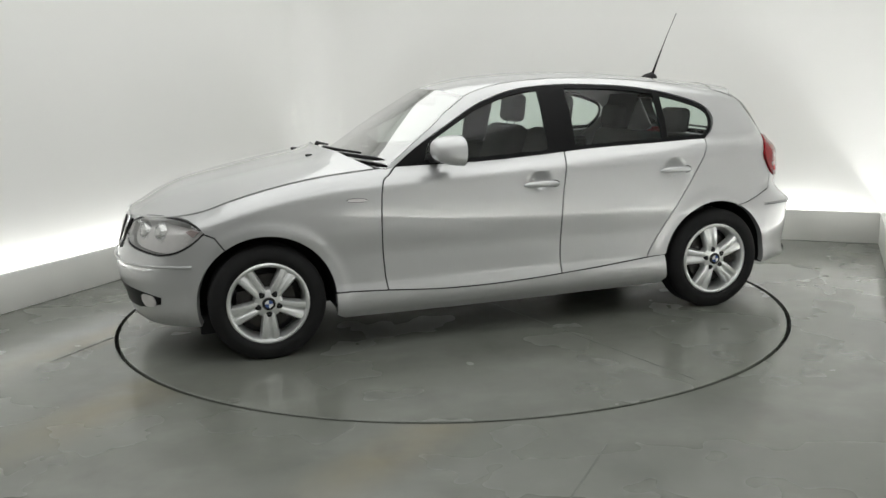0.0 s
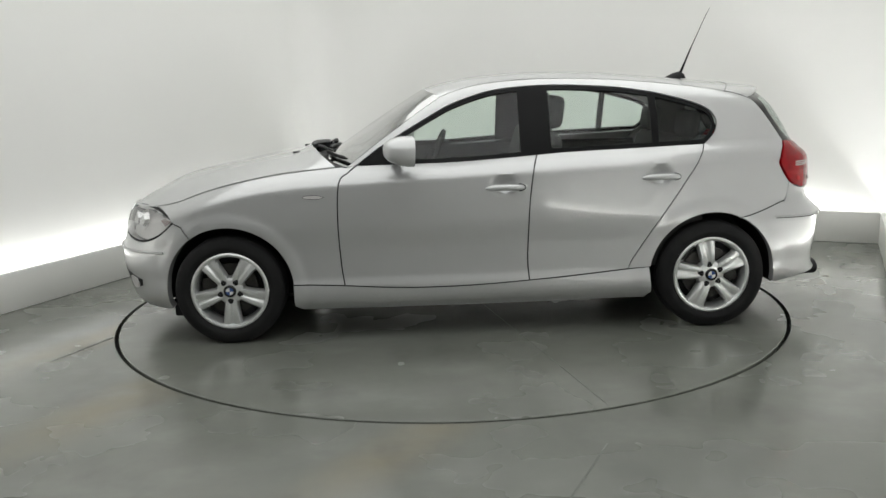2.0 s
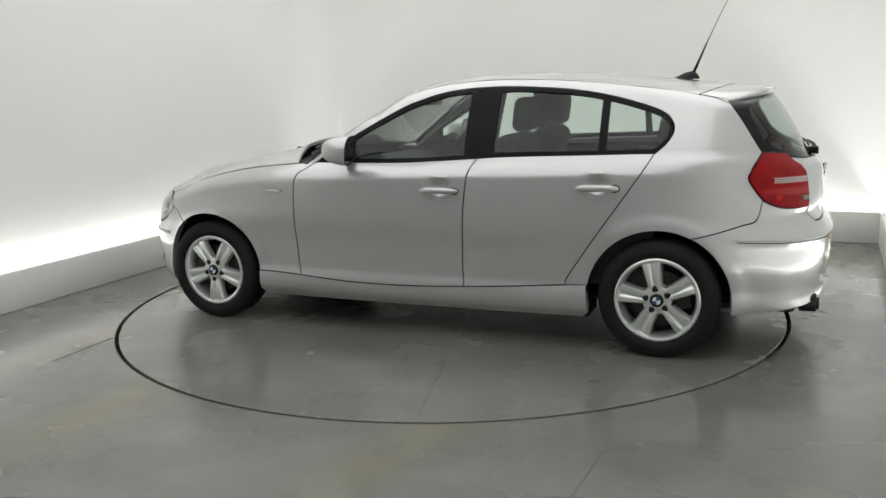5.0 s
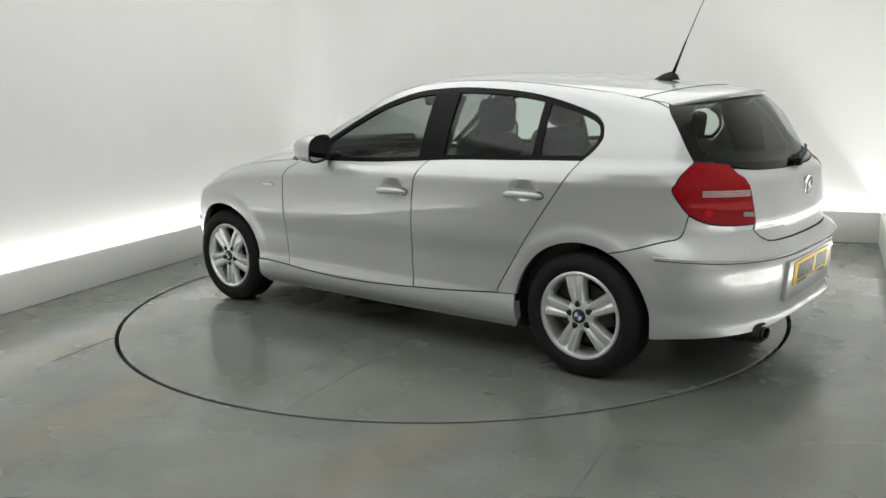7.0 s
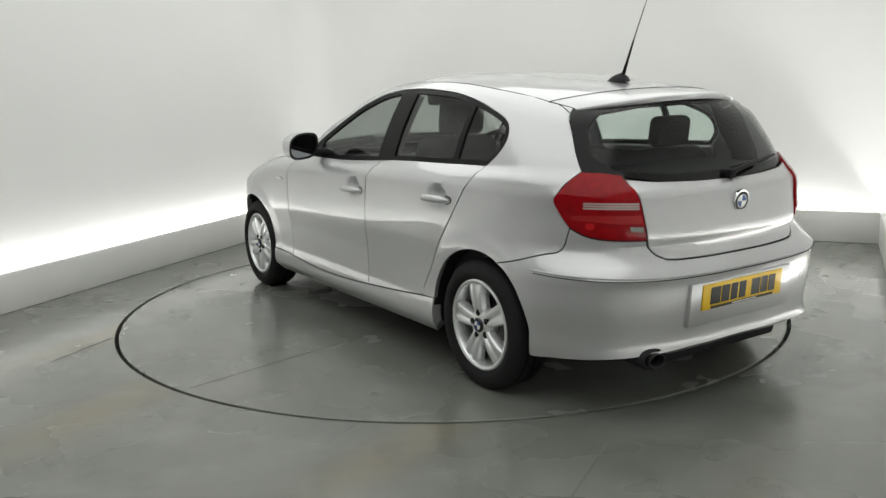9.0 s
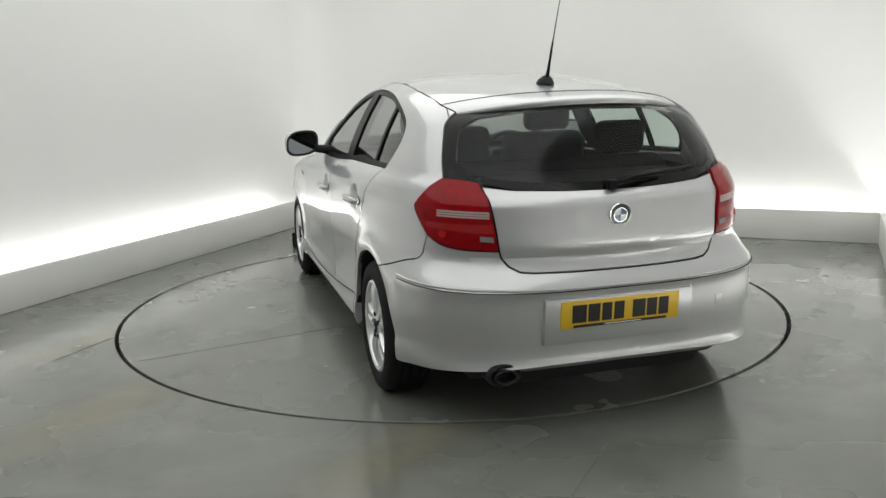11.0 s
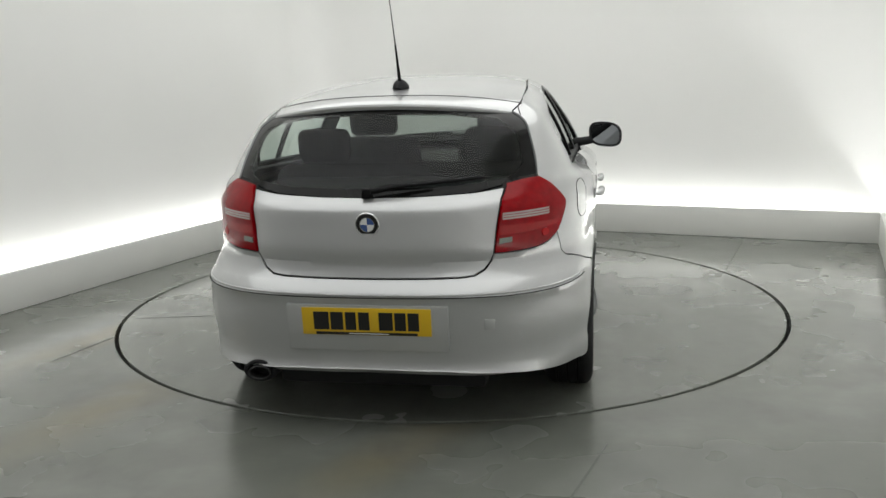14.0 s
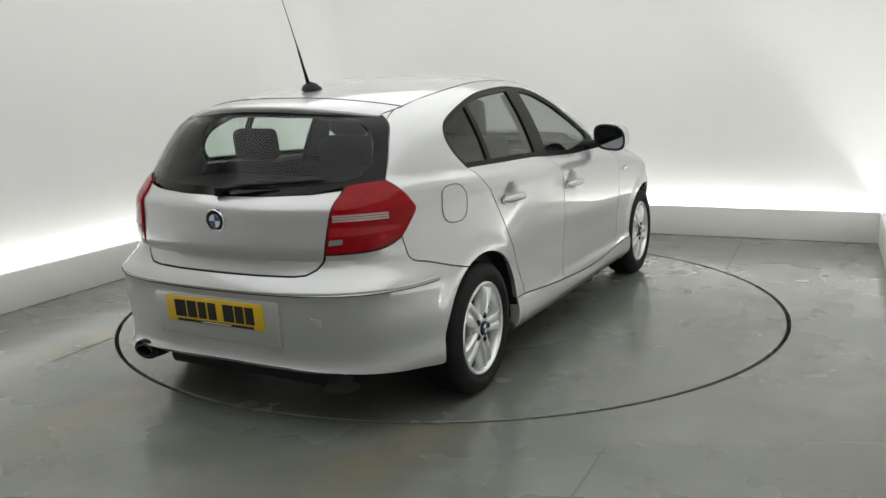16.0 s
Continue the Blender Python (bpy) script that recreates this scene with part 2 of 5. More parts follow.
# ---- the room ----
def build_room():
    bm = bmesh.new()
    n = 160
    ring = [bm.verts.new((DISC_R * math.cos(2 * math.pi * k / n), DISC_R * math.sin(2 * math.pi * k / n), 0)) for k in range(n)]
    outer = []

    def rim(a):
        d = ROOM.to_3x3().inverted() @ Vector((math.cos(a), math.sin(a), 0))
        ts = [(lim - 0) / c for c, lo, hi in ((d.x, P0 - 0.4, P1 + 0.4), (d.y, Q0 - 0.4, Q1 + 0.4)) for lim in ((hi,) if c > 0 else (lo,)) if abs(c) > 1e-6]
        return Vector((math.cos(a), math.sin(a), 0)) * min(ts)

    for k in range(n):
        outer.append(bm.verts.new(rim(2 * math.pi * k / n)))
    for k in range(n):
        bm.faces.new((ring[k], outer[k], outer[(k + 1) % n], ring[(k + 1) % n]))
    low = [bm.verts.new(v.co + Vector((0, 0, -0.08))) for v in ring]
    for k in range(n):
        bm.faces.new((ring[k], ring[(k + 1) % n], low[(k + 1) % n], low[k]))
    floor = finish("floor", bm, FLOOR_M, smooth=0)
    tagged(floor, "grey-green painted concrete floor with worn patches", "floor", kind="structure")
    bm = bmesh.new()
    box(bm, -3.6, 3.6, -7.4, 3.6, -0.12, -0.06, m=ROOM)
    tagged(finish("pit_floor", bm, PIT, smooth=0), "dark pit floor under the turntable", "floor", kind="structure")
    bm = bmesh.new()
    lathe(bm, [(0.0001, 0.0), (0.6, 0.0), (1.2, 0.0), (1.8, 0.0), (DISC_R - 0.026, 0.0), (DISC_R - 0.023, -0.003), (DISC_R - 0.023, -0.05)], 160)
    bmesh.ops.transform(bm, matrix=pose(0, 0, 0, 90), verts=bm.verts)
    bmesh.ops.recalc_face_normals(bm, faces=bm.faces)
    disc = finish("turntable", bm, DISC_M, smooth=20)
    tagged(disc, "round flush turntable disc painted grey, set in the floor", "turntable")
    bm = bmesh.new()
    box(bm, -0.0012, 0.0012, 0.0, 1.95, -0.001, 0.0012, m=pose(-0.17, 0.0, 0, 0, 0, 12.6))
    part("seam", bm, JOINT, disc, "thin dark joint across the disc", 0)

    # plinth boards with the lit cove behind them
    for name, a, b, inward in (("plinth_left", (P0, Q0), (P0, Q1), (-1, 0)), ("plinth_back", (P0, Q1), (P1, Q1), (0, 1)), ("plinth_right", (P1, Q1), (P1, Q0), (1, 0))):
        bm = bmesh.new()
        x0, x1 = sorted((a[0], b[0]))
        y0, y1 = sorted((a[1], b[1]))
        if inward[0]:
            x0, x1 = sorted((x0, x0 + inward[0] * PLINTH_T))
        else:
            y0, y1 = y0, y0 + PLINTH_T
            x0, x1 = x0 - PLINTH_T, x1 + PLINTH_T
        box(bm, x0, x1, y0, y1, 0.002, PLINTH_H, 0.004, ROOM)
        tagged(finish(name, bm, PLINTH), "low off-white plinth board hiding the cove lights", "plinth", kind="structure")
    bm = bmesh.new()
    box(bm, P0 - 0.15, P0 - 0.10, LIT, Q1, 0.10, 0.115, 0, ROOM)
    tagged(finish("led_strip", bm, LED_M), "long white strip light behind the plinth", "strip light", "cove lights")
    bm = bmesh.new()
    box(bm, P1 + 0.10, P1 + 0.15, LIT, Q1, 0.10, 0.115, 0, ROOM)
    tagged(finish("led_strip", bm, LED_M), "long white strip light behind the plinth", "strip light", "cove lights")
    bm = bmesh.new()
    box(bm, P0, P1, Q1 + 0.10, Q1 + 0.15, 0.10, 0.115, 0, ROOM)
    tagged(finish("led_strip", bm, LED_M), "long white strip light behind the plinth", "strip light", "cove lights")

    # one seamless wall with rounded corners, curling into the ceiling
    def wall_plan(inset):
        r = 0.4
        x0, x1, y0, y1 = P0 - COVE + inset, P1 + COVE - inset, Q0 - COVE + inset, Q1 + COVE - inset
        pts = []
        for cx, cy, a0 in ((x1 - r, y1 - r, 0), (x0 + r, y1 - r, 90), (x0 + r, y0 + r, 180), (x1 - r, y0 + r, 270)):
            for k in range(13):
                a = radians(a0 + 90 * k / 12)
                pts.append((cx + r * math.cos(a), cy + r * math.sin(a)))
        return pts

    bm = bmesh.new()
    rows = []
    for inset, z in [(0, -0.02), (0, 0.6), (0, 1.4), (0, 2.2), (0, CEILING + 0.02)]:
        pts = wall_plan(inset)
        rows.append([ROOM @ Vector((x, y, z)) for x, y in pts + pts[:1]])
    outer_rows = []
    for inset, z in [(-0.12, CEILING + 0.02), (-0.12, -0.02)]:
        pts = wall_plan(inset)
        outer_rows.append([ROOM @ Vector((x, y, z)) for x, y in pts + pts[:1]])
    grid_mesh(bm, rows + outer_rows + rows[:1])
    bmesh.ops.remove_doubles(bm, verts=bm.verts, dist=1e-4)
    bmesh.ops.recalc_face_normals(bm, faces=bm.faces)
    tagged(finish("wall_cove", bm, WALL, smooth=30), "seamless white curved studio wall lit from below", "wall", kind="structure")
    bm = bmesh.new()
    box(bm, P0 - 0.5, P1 + 0.5, Q0 - 0.5, Q1 + 0.5, CEILING, CEILING + 0.1, 0, ROOM)
    tagged(finish("ceiling", bm, WALL, smooth=0), "plain white studio ceiling", "ceiling", kind="structure")
    # Unseen wall added behind the camera; its grey keeps the car's reflections dim.
    bm = bmesh.new()
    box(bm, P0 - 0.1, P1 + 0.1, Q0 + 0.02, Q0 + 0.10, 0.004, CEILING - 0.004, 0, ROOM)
    tagged(finish("unseen_end_wall", bm, DIMMED_WALL, smooth=0), "unseen end wall added behind the camera, greyed to dim reflections", "wall", kind="structure")
    return disc


# ---- the car's skin ----
XS_F, XS_R, L_F, L_R, POW = 1.2, -1.35, 1.40, 1.30, 2.6
S_FRONT, S_REAR = XS_F + L_F, XS_R - L_R
nose_x = Curve((0.15, 1.97), (0.20, 2.03), (0.30, 2.055), (0.43, 2.092), (0.50, 2.09), (0.53, 2.075), (0.60, 2.05), (0.70, 2.015), (0.78, 1.97), (0.9, 1.85))
tail_x = Curve((0.18, -2.060), (0.225, -2.086), (0.264, -2.120), (0.302, -2.099), (0.33, -2.100), (0.45, -2.114), (0.57, -2.126), (0.595, -2.140), (0.61, -2.134), (0.64, -2.102),
               (0.66, -2.085), (0.705, -2.074), (0.722, -2.076), (0.735, -2.088), (0.762, -2.094), (0.85, -2.087), (0.918, -2.080), (0.935, -2.070), (0.95, -2.050), (0.965, -2.03), (1.0, -2.0), (1.1, -1.945), (1.2, -1.885), (1.3, -1.81), (1.4, -1.72))
shoulder_z = Curve((-2.2, 0.925), (-1.16, 0.931), (-0.56, 0.916), (0.05, 0.900), (0.71, 0.873), (1.0, 0.856), (1.28, 0.815), (1.5, 0.755), (1.7, 0.695), (2.1, 0.66))
belt_z = Curve((-2.2, 1.03), (-1.3, 1.024), (-0.865, 1.012), (-0.56, 1.004), (-0.26, 0.985), (0.15, 0.965), (0.62, 0.962), (0.8, 0.95), (1.0, 0.932), (1.28, 0.885), (1.5, 0.825), (1.62, 0.782), (1.8, 0.750), (2.1, 0.735))
roof_z = Curve((-1.7, 1.26), (-1.6, 1.279), (-1.3, 1.333), (-1.0, 1.369), (-0.7, 1.393), (-0.4, 1.399), (-0.12, 1.381), (0.04, 1.350), (0.147, 1.312), (0.3, 1.22))
ARCHES = ((1.335, 0.300), (-1.335, 0.300))
ARCH_R = 0.352


def side_y(x, z):
    zs, zb = shoulder_z(x), belt_z(x)
    if z > zb:
        u = (z - zb) / 0.36
        y = 0.765 - 0.115 * u - 0.065 * u * u
        a = min(1.0, max(0.0, (-1.0 - x) / 0.6))
        y -= 0.050 * u * a * a * (3 - 2 * a)
        over = z - (roof_z(x) - 0.055)
        if over > 0:
            y -= 0.055 * (over / 0.055) ** 2
        return y
    kz = [0.15, 0.20, 0.237, 0.270, 0.310, 0.352, 0.362, 0.42, 0.50, min(0.66, zs - 0.08), zs - 0.012, zs, zs + 0.012, zs + (zb - zs) * 0.5, zb]
    ky = [0.800, 0.838, 0.868, 0.871, 0.869, 0.8585, 0.8575, 0.857, 0.858, 0.872, 0.869, 0.865, 0.857, 0.832, 0.765]
    y = pchip_at(kz, ky, pchip(kz, ky), z)
    if x < -0.95 and z > 0.42:
        a, c = min(1.0, (-0.95 - x) / 0.8), min(1.0, (z - 0.42) / 0.46) * min(1.0, max(0.0, (1.05 - z) / 0.14))
        y *= 1 - 0.075 * a * a * (3 - 2 * a) * c * c * (3 - 2 * c)
    if x < -1.55 and z < 0.5:
        y *= 1 - 0.045 * min(1.0, (-1.55 - x) / 0.25) * ((0.5 - z) / 0.25) ** 1.5
    for ax, az in ARCHES:
        d = math.hypot(x - ax, z - az) - ARCH_R
        if d < 0.09:
            u = min(1.0, max(0.0, (d - 0.035) / 0.050))
            y += 0.009 * (1 - u * u * (3 - 2 * u))
    return y


def rear_pow(z):
    """The bumper's corners are squarer in plan than the tail above it."""
    u = min(1.0, max(0.0, (z - 0.58) / 0.15))
    return POW + 0.6 * (1 - u * u * (3 - 2 * u))


def bend(t, p=POW):
    a = t * math.pi / 2
    c, s = max(0.0, math.cos(a)), math.sin(a)
    r = 1 / (c ** p + s ** p) ** (1 / p)
    return c * r, s * r


def wrap(s, z):
    """A point of the left half of the skin: s runs along the side and round both ends."""
    if s > XS_F:
        c, q = bend((s - XS_F) / L_F)
        x = XS_F + (nose_x(z) - XS_F) * q
    elif s < XS_R:
        c, q = bend((XS_R - s) / L_R, rear_pow(z))
        x = XS_R + (tail_x(z) - XS_R) * q
    else:
        c, x = 1.0, s
    return Vector((x, side_y(x, z) * c, z))


def sx(x, z):
    """s, z of the skin's point at x and height z."""
    if x > XS_F:
        f = min(1.0, (x - XS_F) / (nose_x(z) - XS_F))
        return (XS_F + L_F * math.atan2(f, (1 - f ** POW) ** (1 / POW)) * 2 / math.pi, z)
    if x < XS_R:
        f, p = min(1.0, (x - XS_R) / (tail_x(z) - XS_R)), rear_pow(z)
        return (XS_R - L_R * math.atan2(f, (1 - f ** p) ** (1 / p)) * 2 / math.pi, z)
    return (x, z)


def sy(y, z, rear=True):
    """s, z of the skin's point at y and height z on an end."""
    x = -2.0 if rear else 1.95
    p = rear_pow(z) if rear else POW
    for _ in range(6):
        f = min(1.0, y / side_y(x, z))
        g = (1 - f ** p) ** (1 / p)
        x = XS_R + (tail_x(z) - XS_R) * g if rear else XS_F + (nose_x(z) - XS_F) * g
    a = math.atan2(g, f) * 2 / math.pi
    return (XS_R - L_R * a, z) if rear else (XS_F + L_F * a, z)


def normal_at(s, z, fn):
    e = 0.004
    a, b = fn(s + e, z) - fn(s - e, z), fn(s, z + e) - fn(s, z - e)
    n = b.cross(a)
    return n.normalized() if n.length > 1e-9 else Vector((0, 1, 0))


def smooth_line(pts, n=4):
    """Catmull-Rom through pts."""
    out = []
    for i in range(len(pts) - 1):
        p0, p1, p2, p3 = pts[max(i - 1, 0)], pts[i], pts[i + 1], pts[min(i + 2, len(pts) - 1)]
        for k in range(n):
            t = k / n
            out.append(tuple(0.5 * (2 * p1[j] + (p2[j] - p0[j]) * t + (2 * p0[j] - 5 * p1[j] + 4 * p2[j] - p3[j]) * t * t + (3 * p1[j] - p0[j] - 3 * p2[j] + p3[j]) * t ** 3) for j in (0, 1)))
    return out + [tuple(pts[-1])]


def inset(poly, d, ends=()):
    n = len(poly)
    area = sum(poly[i][0] * poly[(i + 1) % n][1] - poly[(i + 1) % n][0] * poly[i][1] for i in range(n))
    sg = 1 if area > 0 else -1
    out = []
    for i in range(n):
        p, a, b = Vector(poly[i]), Vector(poly[i - 1]), Vector(poly[(i + 1) % n])
        e1, e2 = (p - a), (b - p)
        if e1.length < 1e-7 or e2.length < 1e-7:
            continue
        e1.normalize(), e2.normalize()
        n1, n2 = Vector((-e1.y, e1.x)) * sg, Vector((-e2.y, e2.x)) * sg
        m = n1 + n2
        m = m * (d / max(0.4, m.dot(n1))) if m.length > 1e-6 else n1 * d
        q = p + m
        if any(abs(p.x - s) < 1e-3 for s in ends):
            q.x = p.x
        out.append((q.x, q.y))
    return out


def inside(p, poly):
    r, j = False, len(poly) - 1
    for i in range(len(poly)):
        (xi, yi), (xj, yj) = poly[i], poly[j]
        if (yi > p[1]) != (yj > p[1]) and p[0] < (xj - xi) * (p[1] - yi) / (yj - yi) + xi:
            r = not r
        j = i
    return r


def flat_cut(poly, step):
    """A flat grid cut along the polygon, in its own plane."""
    bm = bmesh.new()
    x0, x1 = min(p[0] for p in poly), max(p[0] for p in poly)
    y0, y1 = min(p[1] for p in poly), max(p[1] for p in poly)
    nx, ny = max(1, math.ceil((x1 - x0) / step)), max(1, math.ceil((y1 - y0) / step))
    grid_mesh(bm, [[(x0 + (x1 - x0) * i / nx, y0 + (y1 - y0) * j / ny, 0) for i in range(nx + 1)] for j in range(ny + 1)])
    for i in range(len(poly)):
        a, b = poly[i], poly[(i + 1) % len(poly)]
        lo = (min(a[0], b[0]) - 1e-4, min(a[1], b[1]) - 1e-4)
        hi = (max(a[0], b[0]) + 1e-4, max(a[1], b[1]) + 1e-4)
        d = Vector((b[0] - a[0], b[1] - a[1], 0))
        if d.length < 1e-6:
            continue
        geom = []
        for f in bm.faces:
            xs, ys = [v.co.x for v in f.verts], [v.co.y for v in f.verts]
            if min(xs) <= hi[0] and max(xs) >= lo[0] and min(ys) <= hi[1] and max(ys) >= lo[1]:
                geom.append(f)
        es = list({e for f in geom for e in f.edges})
        vs = list({v for f in geom for v in f.verts})
        bmesh.ops.bisect_plane(bm, geom=geom + es + vs, dist=1e-5, plane_co=(a[0], a[1], 0), plane_no=(-d.y, d.x, 0))
    out = []
    for f in bm.faces:
        c = f.calc_center_median_weighted()
        if not inside((c.x, c.y), poly):
            out.append(f)
    bmesh.ops.delete(bm, geom=out, context="FACES")
    return bm


def skin(poly, side=1, step=0.03, off=0.0, depth=0.02, fn=wrap, gap=0.0036, ends=(), shape=None):
    """A panel of the skin inside the outline, with turned-in edges. ends: values of s at which it is mirrored onto the other half."""
    poly = inset(poly, gap, ends) if gap else poly
    bm = flat_cut(poly, step)
    rim = [e for e in bm.edges if e.is_boundary and not any(abs(e.verts[0].co.x - s) < 1e-3 and abs(e.verts[1].co.x - s) < 1e-3 for s in ends)]
    made = bmesh.ops.extrude_edge_only(bm, edges=rim)
    deep = {v for v in made["geom"] if isinstance(v, bmesh.types.BMVert)}
    for v in bm.verts:
        s, z = v.co.x, v.co.y
        n = normal_at(s, z, fn)
        o = off + (shape(s, z) if shape else 0.0)
        v.co = fn(s, z) + n * (o - (depth if v in deep else 0.0))
    for s in ends:
        for v in bm.verts:
            if abs(v.co.y) < 2e-3:
                v.co.y = 0.0
    if ends:
        r = bmesh.ops.duplicate(bm, geom=bm.verts[:] + bm.edges[:] + bm.faces[:])
        dup = [g for g in r["geom"] if isinstance(g, bmesh.types.BMVert)]
        for v in dup:
            v.co.y = -v.co.y
        bmesh.ops.reverse_faces(bm, faces=[g for g in r["geom"] if isinstance(g, bmesh.types.BMFace)])
        bmesh.ops.remove_doubles(bm, verts=[v for v in bm.verts if abs(v.co.y) < 1e-4], dist=3e-4)
    elif side < 0:
        for v in bm.verts:
            v.co.y = -v.co.y
    bmesh.ops.recalc_face_normals(bm, faces=bm.faces)
    big = max(bm.faces, key=lambda f: f.calc_area())
    c = big.calc_center_median()
    if big.normal.dot(Vector((c.x * 0.3, c.y, (c.z - 0.7) * 0.3))) < 0:
        bmesh.ops.reverse_faces(bm, faces=bm.faces)
    return bm


def arc(cx, cz, r, a0, a1, n=28):
    return [(cx + r * math.cos(radians(a0 + (a1 - a0) * k / n)), cz + r * math.sin(radians(a0 + (a1 - a0) * k / n))) for k in range(n + 1)]


def xs_to_s(pts):
    return [sx(x, z) for x, z in pts]


# lines of the side: x, z
DLO_TOP = smooth_line([(-1.30, 1.024), (-1.352, 1.07), (-1.383, 1.127), (-1.371, 1.182), (-1.314, 1.228), (-1.19, 1.271), (-1.037, 1.310), (-0.884, 1.336), (-0.731, 1.351), (-0.486, 1.363),
                       (-0.271, 1.356), (-0.116, 1.336), (0.039, 1.290), (0.149, 1.243), (0.356, 1.130), (0.50, 1.045), (0.612, 0.964)], 3)
BELT = [(x, belt_z(x)) for x in (0.612, 0.45, 0.3, 0.15, 0.0, -0.15, -0.26, -0.375, -0.5, -0.65, -0.8, -0.95, -1.1, -1.2, -1.30)]
A_SEAM = smooth_line([(0.612, 0.964), (0.66, 0.928), (0.712, 0.872), (0.725, 0.64), (0.716, 0.418), (0.702, 0.313)], 4)
B_SEAM = smooth_line([(-0.375, 0.994), (-0.345, 0.925), (-0.322, 0.76), (-0.312, 0.60), (-0.306, 0.42), (-0.314, 0.309)], 4)
C_SEAM = smooth_line([(-1.30, 1.024), (-1.27, 0.97), (-1.235, 0.914), (-1.13, 0.76), (-1.017, 0.598), (-0.935, 0.475), (-0.88, 0.39), (-0.868, 0.352)], 4)
SILL_TOP = smooth_line([(0.985, 0.327), (0.85, 0.321), (0.702, 0.313), (0.5, 0.298), (0.313, 0.290), (0.1, 0.290), (-0.093, 0.296), (-0.314, 0.309), (-0.559, 0.326), (-0.868, 0.352), (-0.981, 0.362)], 3)
HATCH_SIDE = smooth_line([(-1.612, 1.275), (-1.68, 1.19), (-1.745, 1.09), (-1.79, 1.02)], 4)
TAIL_OUT = [(-1.79, 1.02), (-1.772, 0.985), (-1.752, 0.947), (-1.739, 0.921), (-1.736, 0.905), (-1.741, 0.889), (-1.757, 0.862), (-1.78, 0.828), (-1.805, 0.797)]
BUMP_SEAM = smooth_line([(-1.805, 0.797), (-1.795, 0.74), (-1.775, 0.697), (-1.72, 0.682), (-1.60, 0.645), (-1.487, 0.617)], 4)
F_SEAM = [(1.625, 0.676), (1.58, 0.657), (1.533, 0.591)]


def between(line, a, b):
    """The stretch of a line between two x."""
    return [p for p in line if min(a, b) - 1e-6 <= p[0] <= max(a, b) + 1e-6]


def arch_angle(k, x, z):
    return math.degrees(math.atan2(z - ARCHES[k][1], x - ARCHES[k][0]))


# ---- the car ----
def dent(s, z, x0, z0):
    """The scoop behind a pull handle."""
    d = ((s - x0) / 0.056) ** 2 + ((z - z0) / 0.040) ** 2
    return -0.034 * math.exp(-d ** 2.0)


